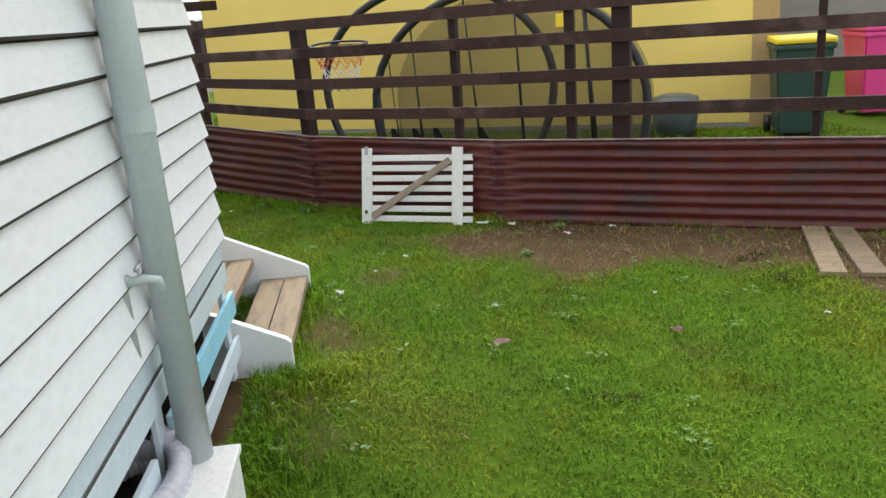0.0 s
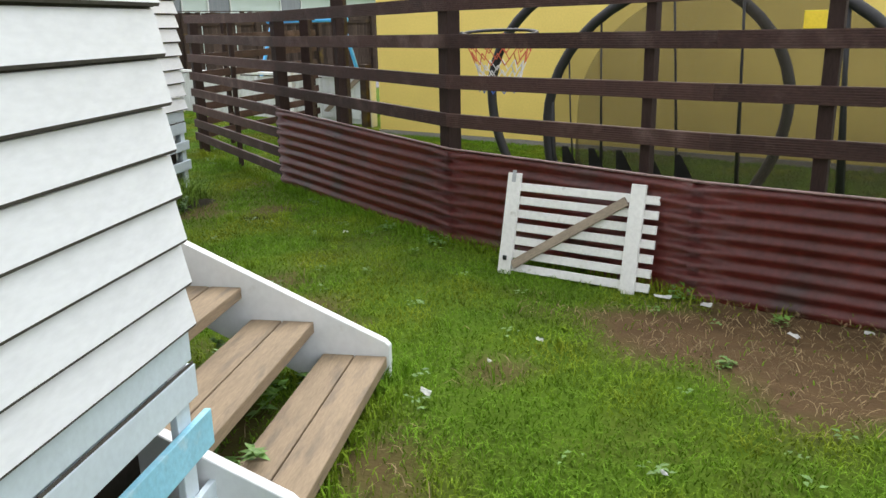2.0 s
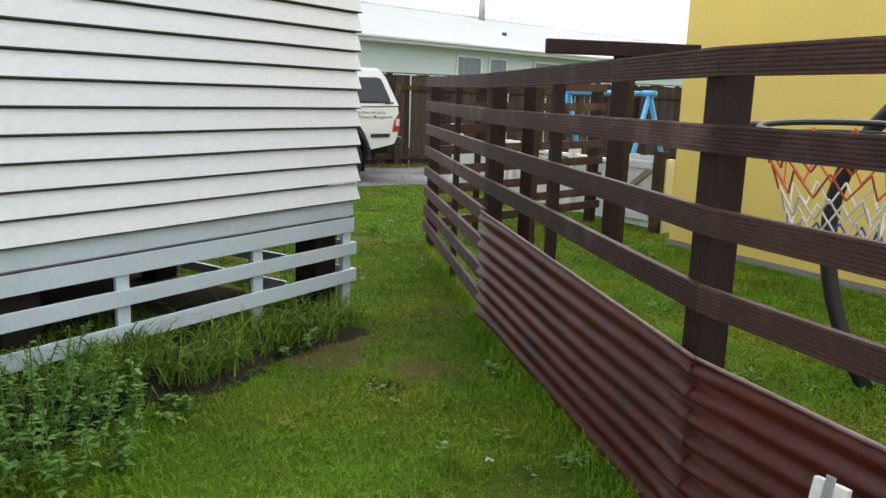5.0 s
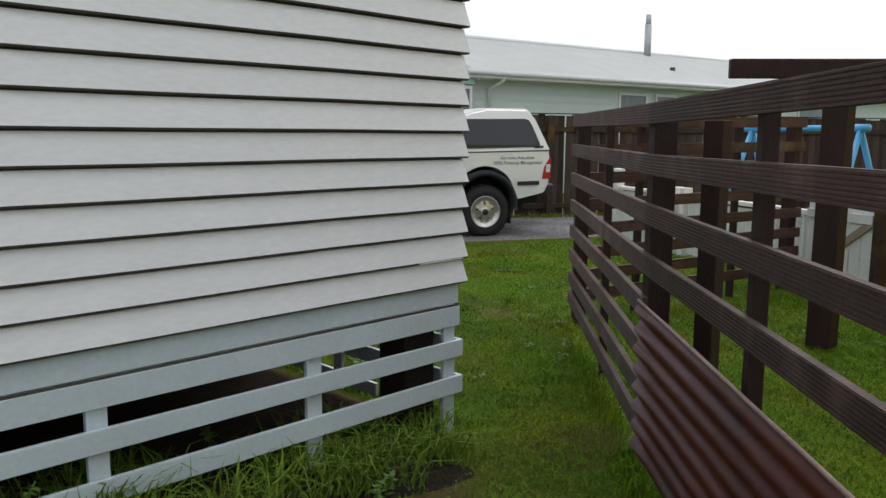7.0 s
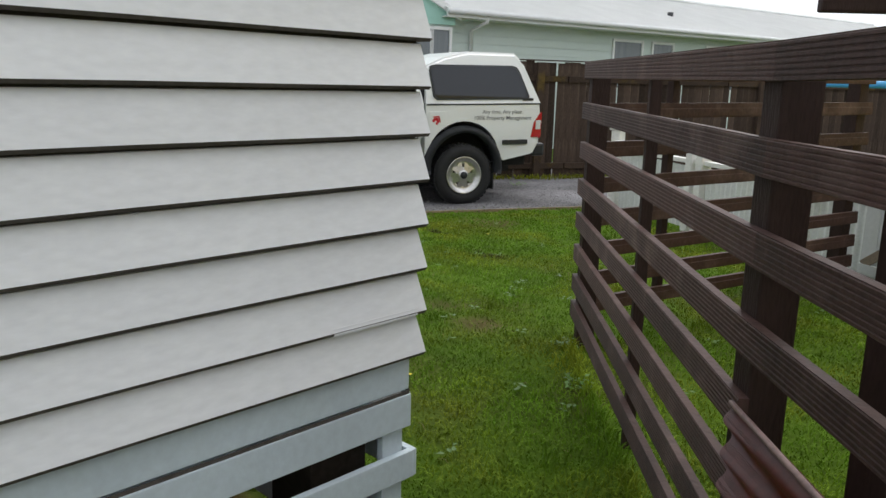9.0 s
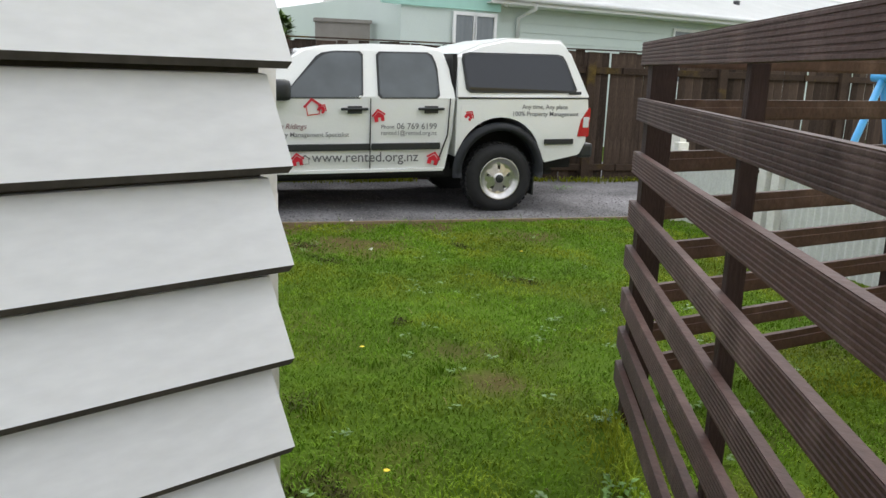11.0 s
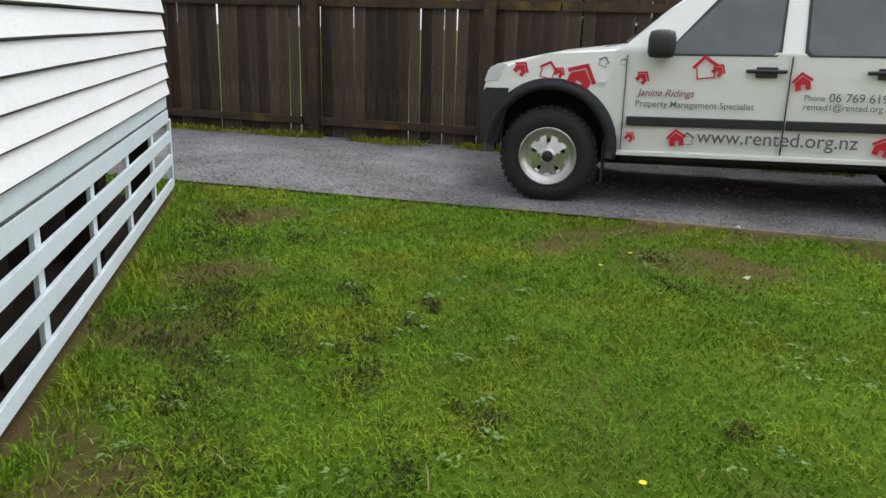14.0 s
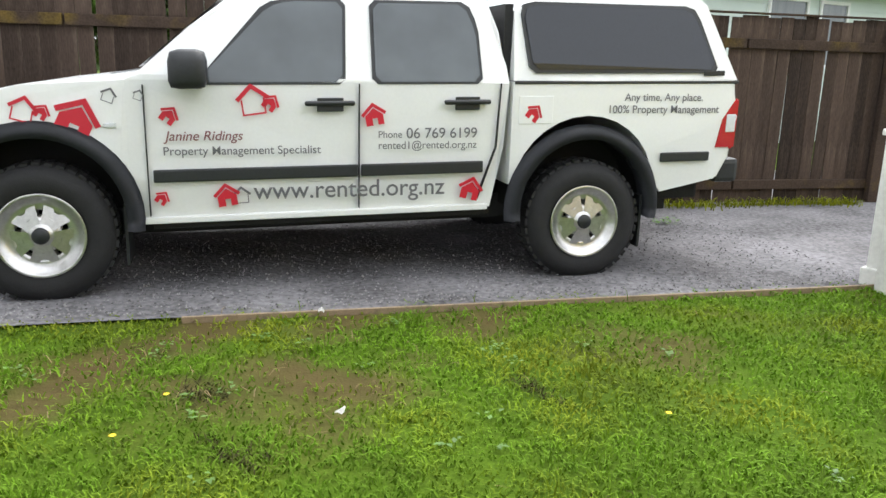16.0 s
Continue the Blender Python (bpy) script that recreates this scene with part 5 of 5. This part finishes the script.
# dark mown clippings lying in heaps
pts = []
for cx, cy, r in ((-9.05, 7.94, 0.30), (-8.6, 7.95, 0.30), (-8.24, 8.09, 0.30), (-7.98, 7.97, 0.28), (-7.54, 7.96, 0.30), (-7.1, 8.05, 0.26), (-6.6, 8.05, 0.26), (-6.1, 8.1, 0.24), (-9.6, 7.95, 0.28), (-10.2, 7.95, 0.25), (-8.49, 8.70, 0.16), (-7.83, 8.74, 0.17), (-7.40, 8.68, 0.17), (-8.24, 9.08, 0.10), (-9.62, 8.46, 0.14), (-6.85, 8.71, 0.15), (-6.3, 8.75, 0.13), (-8.98, 10.46, 0.11), (-7.17, 9.03, 0.10), (-7.9, 8.45, 0.16), (-5.6, 8.5, 0.12), (-6.9, 9.9, 0.08), (-8.38, 10.41, 0.08), (-7.2, 11.2, 0.12), (-8.2, 11.6, 0.09), (1.15, 3.75, 0.10), (1.1, 3.4, 0.08), (-3.3, 6.6, 0.08), (-0.2, 2.2, 0.06)):
    for k in range(4):
        m = int(340 * r)
        ox, oy, e = rng.normal(0, r * 0.6), rng.normal(0, r * 0.4), rng.uniform(0.2, 0.75)
        pts.append(np.stack([cx + ox + rng.normal(0, r * e, m), cy + oy + rng.normal(0, r * e * 0.5, m)], 1))
p_ = np.concatenate(pts)
CLIP = mat("wilted_clippings", (0.052, 0.050, 0.018), 0.9, spec=0.1, vary=0.3, scale=3, bump=0, island=0.7)
blades("grass_clippings", p_[:, 0], p_[:, 1], rng.uniform(0.012, 0.034, len(p_)), rng.uniform(0.004, 0.008, len(p_)), 2.8, CLIP, "dark wilted grass clippings lying in heaps", "clippings", 0.004)

# straw on the bare earth along the iron
x, y = scatter(90000, (-1.5, 2.0), (4.2, 5.6), 9)
k = rng.uniform(0, 1, len(x)) < dirt(x, y) * 0.12
x, y = x[k], y[k]
x2, y2 = scatter(60000, (-11.5, 0), (4, 14), 3)
k = (rng.uniform(0, 1, len(x2)) < 0.015 + dirt(x2, y2) * 0.45) & (fence_side(x2, y2) > 0)
x, y = np.concatenate([x, x2[k]]), np.concatenate([y, y2[k]])
blades("dead_straw", x, y, rng.uniform(0.015, 0.05, len(x)), rng.uniform(0.003, 0.005, len(x)), 3.0, STRAW, "dead straw and dry grass on the earth", "straw", 0.012)

# broad-leaved weeds
def leaf_mesh(bm, base, way, size, up):
    """One pointed leaf bent along its rib."""
    w = Vector(way).normalized(); s = w.cross(Vector((0, 0, 1))).normalized()
    b = Vector(base); u = Vector((0, 0, 1))
    pts = [b, b + w * size * 0.35 + s * size * 0.28 + u * up * 0.5, b + w * size + u * up * 0.35, b + w * size * 0.35 - s * size * 0.28 + u * up * 0.5, b + w * size * 0.45 + u * up * 0.42]
    v = [bm.verts.new(p) for p in pts]
    for f in ((0, 1, 4), (1, 2, 4), (2, 3, 4), (3, 0, 4)):
        bm.faces.new([v[k] for k in f])

def weed(name, x, y, r, h, n, size, label, category, material, z0=0.0, stems=True):
    """Leafy stems of uneven height that lean outwards, or a flat rosette without stems."""
    rn = random.Random(int(x * 977 + y * 131))
    bm, bs = bmesh.new(), bmesh.new()
    count = max(3, n // 24) if stems else 1
    for i in range(count):
        a, d = rn.uniform(0, 6.283), r * rn.random() ** 0.6
        foot = Vector((d * 0.75 * math.cos(a), d * 0.75 * math.sin(a), 0))
        tall = z0 + h * rn.uniform(0.35, 1.15) * (1 - 0.35 * d / max(r, 1e-6))
        tip = foot + Vector((math.cos(a) * tall * rn.uniform(0.1, 0.6), math.sin(a) * tall * rn.uniform(0.1, 0.6), tall))
        bend = Vector((rn.gauss(0, 0.03), rn.gauss(0, 0.03), 0.02))
        if stems:
            tube([foot, (foot + tip) / 2 + bend, tip], 0.0025, 5, bm=bs)
        for k in range(n // count):
            f = rn.uniform(0.12, 1.0) if stems else 0.0
            p = foot.lerp(tip, f) + bend * math.sin(math.pi * f)
            if not stems:
                e, q = rn.uniform(0, 6.283), r * rn.random() ** 0.6
                p = Vector((q * math.cos(e), q * math.sin(e), z0 + h * rn.random() * 0.6))
            w_ = rn.uniform(0, 6.283)
            big = size * rn.uniform(0.45, 1.25) * (1.15 - 0.5 * f)
            leaf_mesh(bm, p, (math.cos(w_), math.sin(w_), rn.uniform(-0.35, 0.35)), big, big * rn.uniform(0.0, 0.5))
    w = thing(name, pose(x, y, 0), label, category)
    tagged(part("foliage", bm, material, w), kind="stuff")
    if stems:
        tagged(part("stem", bs, material, w), kind="stuff")
    else:
        bs.free()
    return w

for x, y, r, h, n in ((-3.95, 4.75, 0.42, 0.50, 900), (-3.80, 5.2, 0.40, 0.46, 900), (-4.1, 5.60, 0.22, 0.42, 260), (-4.12, 6.05, 0.16, 0.26, 110), (-3.85, 5.75, 0.12, 0.12, 90), (-4.2, 5.85, 0.12, 0.3, 90), (-4.15, 6.4, 0.1, 0.2, 70), (-4.05, 6.75, 0.14, 0.16, 80), (-4.1, 5.35, 0.3, 0.55, 420), (-3.75, 4.3, 0.42, 0.5, 800), (-3.9, 3.8, 0.35, 0.5, 500), (-4.5, 5.6, 0.3, 0.3, 160), (-4.55, 6.5, 0.3, 0.25, 140)):
    weed("weed_clump", x, y, r, h, int(n * 1.4), 0.047, "leafy green weeds growing at the foot of the house", "weeds", WEED)
for x, y in ((-1.95, 3.1), (-2.1, 3.5), (-2.3, 3.2), (-2.0, 3.8), (-2.5, 3.6), (-2.75, 3.3), (-2.45, 3.05), (-2.9, 3.75), (-2.3, 3.95)):
    weed("weed_clump", x, y, 0.18, 0.22, 110, 0.06, "leafy green weeds growing under the steps", "weeds", WEED)
for x, y, r in ((-2.50, 6.93, 0.07), (-1.75, 6.05, 0.09), (-1.85, 6.18, 0.05), (-0.30, 5.10, 0.10), (0.15, 4.8, 0.06), (-2.2, 6.45, 0.06), (-3.0, 7.2, 0.07), (-4.9, 9.3, 0.08), (-0.2, 4.25, 0.05), (-5.3, 9.75, 0.07), (-12.6, 10.9, 0.16), (-11.9, 11.9, 0.14), (-13.4, 9.9, 0.12), (-9.9, 15.0, 0.14)):
    weed("weed", x, y, r, r * 0.9, int(500 * r), 0.035, "small green broad-leaved weed", "weeds", WEED, stems=False)
rn = random.Random(21)
bm = bmesh.new()
for i in range(520):
    cx, cy = rn.uniform(-10.5, 2.5), rn.uniform(1.5, 12.5)
    if on_drive(cx, cy) > 0 or bool(indoors(np.array([cx]), np.array([cy]))[0]):
        continue
    for k in range(rn.randint(4, 9)):
        a = rn.uniform(0, 6.283)
        leaf_mesh(bm, (cx + rn.gauss(0, 0.02), cy + rn.gauss(0, 0.02), rn.uniform(0.012, 0.035)), (math.cos(a), math.sin(a), 0), rn.uniform(0.018, 0.042), 0.008)
tagged(part("clover", bm, mat("clover_leaf", (0.085, 0.175, 0.028), 0.5, vary=0.2, scale=4, bump=0, island=0.5)), "clover and flat weeds among the grass", "clover", kind="stuff")

# raised dark bank at the foot of the house
bm = bmesh.new()
G = []
for i in range(31):
    yy = 3.6 + 3.7 * i / 30
    hgt = 0.23 * (1 - max(0, (yy - 5.8)) / 1.8) + 0.02
    G.append([bm.verts.new((-4.55 + (0.62 + 0.14 * noise.noise((yy * 2.0, 8, 8))) * j / 8, yy, -0.02 + hgt * (1 - (j / 8) ** 2.4) + 0.05 * noise.noise((yy * 5, j * 0.8, 3)) + 0.03 * noise.noise((yy * 13, j * 1.7, 5)))) for j in range(9)])
for a, b in zip(G, G[1:]):
    for j in range(8):
        bm.faces.new((a[j], b[j], b[j + 1], a[j + 1]))
tagged(part("soil_bank", bm, mat("dark_damp_soil", (0.026, 0.022, 0.015), 0.95, vary=0.4, scale=9, bump=1.0, spec=0.1), None, smooth=True), "dark soil bank under the weeds", "soil", kind="structure")

# long grass leaning over the bank
gx, gy, gz = [], [], []
for i in range(95):
    yy = rng.uniform(5.2, 7.35)
    m = int(rng.integers(14, 40))
    o = rng.uniform(0.08, 0.55)
    gx.append(-4.55 + o + rng.normal(0, 0.035, m)); gy.append(yy + rng.normal(0, 0.05, m))
    gz.append(np.full(m, max(0.0, (0.20 * (1 - max(0, yy - 5.6) / 2.0) + 0.02) * (1 - (o / 0.62) ** 2) - 0.01)))
gx, gy, gz = np.concatenate(gx), np.concatenate(gy), np.concatenate(gz)
RANK = mat("rank_grass", (0.125, 0.205, 0.022), 0.7, vary=0.25, scale=3, bump=0, island=0.6, spec=0.2)
blades("rank_grass", gx, gy, rng.uniform(0.08, 0.26, len(gx)), rng.uniform(0.006, 0.011, len(gx)), 1.5, RANK, "long arching grass on the dark soil bank", "grass", gz)

# rough grass and moss along the foot of the paling fence
s_ = rng.uniform(-6, 10, 9000); o_ = -0.10 - np.abs(rng.normal(0, 0.09, 9000)) * (0.6 + 0.6 * np.sin(s_ * 1.7) ** 2)
k_ = np.array([noise.noise((a * 1.6, 4.0, 1.0)) for a in s_]) + rng.uniform(-0.3, 0.3, 9000) > -0.12
fx, fy = O[0] + U.x * s_[k_] + NN.x * o_[k_], O[1] + U.y * s_[k_] + NN.y * o_[k_]
blades("fence_grass", fx, fy, rng.uniform(0.03, 0.11, len(fx)), rng.uniform(0.008, 0.014, len(fx)), 1.2, mat("mossy_grass", (0.17, 0.19, 0.012), 0.8, vary=0.3, scale=2, bump=0, island=0.6, spec=0.1), "yellow-green rough grass along the paling fence", "grass", 0.015)

# litter, leaf, dandelions, pebbles
def scrap(name, x, y, s, material, label, category, seed):
    rn = random.Random(seed)
    bm = bmesh.new()
    ring_ = [bm.verts.new((s * rn.uniform(0.6, 1) * math.cos(a), s * 0.55 * rn.uniform(0.6, 1) * math.sin(a), 0.03 + rn.uniform(0, 0.018))) for a in [6.283 * i / 9 for i in range(9)]]
    c0 = bm.verts.new((0, 0, 0.045))
    for i in range(9):
        bm.faces.new((ring_[i], ring_[(i + 1) % 9], c0))
    bmesh.ops.solidify(bm, geom=bm.faces[:], thickness=0.002)
    ob = part(name, bm, material)
    ob.matrix_world = pose(x, y, 0, 0, 0, rn.uniform(0, 360))
    return tagged(ob, label, category)
scrap("fallen_leaf", -0.60, 2.82, 0.055, DRYLEAF, "dry pinkish brown leaf lying on the lawn", "leaf", 3)
scrap("fallen_leaf", 0.25, 2.75, 0.04, DRYLEAF, "dry pinkish brown leaf lying on the lawn", "leaf", 5)
for i, (x, y, s) in enumerate(((-0.38, 5.03, 0.07), (-0.18, 4.93, 0.05), (0.15, 4.55, 0.045), (1.02, 2.75, 0.035), (-1.42, 3.78, 0.045), (-8.42, 10.82, 0.035), (-9.47, 11.39, 0.035), (0.5, 4.62, 0.03), (-0.55, 3.3, 0.02), (0.32, 3.25, 0.02), (-1.0, 4.37, 0.03), (-2.45, 6.2, 0.022), (-1.2, 4.1, 0.02))):
    scrap("litter_scrap", x, y, s, PAPER, "scrap of white litter lying in the grass", "litter", 11 + i)
for x, y in ((-8.92, 10.37), (-7.66, 11.78), (-8.7, 10.1), (-5.5, 8.7), (-6.6, 9.4)):
    bm = bmesh.new()
    for k in range(12):
        a = 6.283 * k / 12
        leaf_mesh(bm, (0, 0, 0.045), (math.cos(a), math.sin(a), 0), 0.015, 0.004)
    fl = thing("dandelion", pose(x, y, 0), "yellow dandelion flower in the lawn", "flower", "dandelions")
    part("petal", bm, FLOWER, fl)
    part("stalk", tube([(0, 0, 0), (0, 0, 0.045)], 0.0016, 5), WEED, fl)
bm = bmesh.new()
rn = random.Random(33)
for i in range(15000):
    u_, n_ = rn.uniform(-2, 7.5), 0.05 + 4.1 * rn.random() ** 1.5
    v = drive_m @ Vector((u_, n_ + 0.16, 0.026))
    s = rn.uniform(0.004, 0.012)
    q = [bm.verts.new((v.x + s * rn.uniform(0.6, 1) * cx, v.y + s * rn.uniform(0.6, 1) * cy, v.z + s * cz)) for cx, cy, cz in ((1, 0, 0), (0, 1, 0), (-1, 0, 0), (0, -1, 0), (0, 0, 0.8))]
    for a, b in ((0, 1), (1, 2), (2, 3), (3, 0)):
        bm.faces.new((q[a], q[b], q[4]))
tagged(part("gravel", bm, mat("loose_stones", (0.19, 0.185, 0.185), 0.9, vary=0.32, spec=0.2, scale=5, bump=0, island=1.0)), "loose grey stones on the driveway", "gravel", kind="stuff")

# ---- trees and walls past the fence ----
def tree(x, y, h, r, n, label):
    rn = random.Random(int(abs(x * 71 + y * 13)))
    t = thing("tree", pose(x, y, 0), label, "tree")
    part("trunk", tube([(0, 0, 0), (0.05, 0.02, h * 0.3), (0.0, 0.1, h * 0.62)], 0.1, 8, radii=[0.12, 0.09, 0.05]), PALING, t, smooth=True)
    bm = bmesh.new()
    lobes = [(rn.uniform(-1, 1) * r * 0.75, rn.uniform(-1, 1) * r * 0.75, h * rn.uniform(0.5, 0.9), r * rn.uniform(0.3, 0.5)) for _ in range(11)]
    for lx, ly, lz, _ in lobes[:7]:
        tube([(0, 0.05, h * 0.35), (lx * 0.5, ly * 0.5, lz * 0.75), (lx, ly, lz)], 0.02, 5, bm=bm, radii=[0.045, 0.025, 0.01])
    part("limb", bm, PALING, t)
    bm = bmesh.new()
    for i in range(n):
        lx, ly, lz, lr = rn.choice(lobes)
        d = Vector((rn.gauss(0, 1), rn.gauss(0, 1), rn.gauss(0, 1))).normalized() * lr * rn.uniform(0.55, 1.1)
        leaf_mesh(bm, (lx + d.x, ly + d.y, max(0.4, lz + d.z)), (d.x + rn.gauss(0, 0.3), d.y + rn.gauss(0, 0.3), d.z), rn.uniform(0.09, 0.19), 0.03)
    part("crown", bm, BUSH, t)
for u_, n_, h, r, k in ((2.45, 5.0, 2.7, 0.95, 8000), (3.1, 5.4, 2.25, 0.4, 1500), (4.3, 5.2, 2.45, 0.38, 1800), (3.7, 7.5, 2.3, 0.5, 1200)):
    tree(*wpt(u_, n_), h, r, k, "dense dark green shrub tree beyond the fence")
cw = thing("block_wall", pose(*wpt(4.9, 4.2), 0, 0, 0, UA), "grey concrete block wall beyond the fence", "wall")
part("blocks", box(0, 0.95, 0, 0.2, 0, 2.22), CONC, cw)
part("coping", box(-0.03, 0.98, -0.03, 0.23, 2.222, 2.28), CONC, cw)
bk = thing("far_shed", pose(*wpt(1.0, 14), 0, 0, 0, UA), "far pale shed with a low roof", "shed")
part("wall", box(0, 6, 0, 4, 0, 2.7), FARWALL, bk)
part("roof", box(-0.2, 6.2, -0.3, 4.3, 2.7, 2.85), ROOFW, bk)
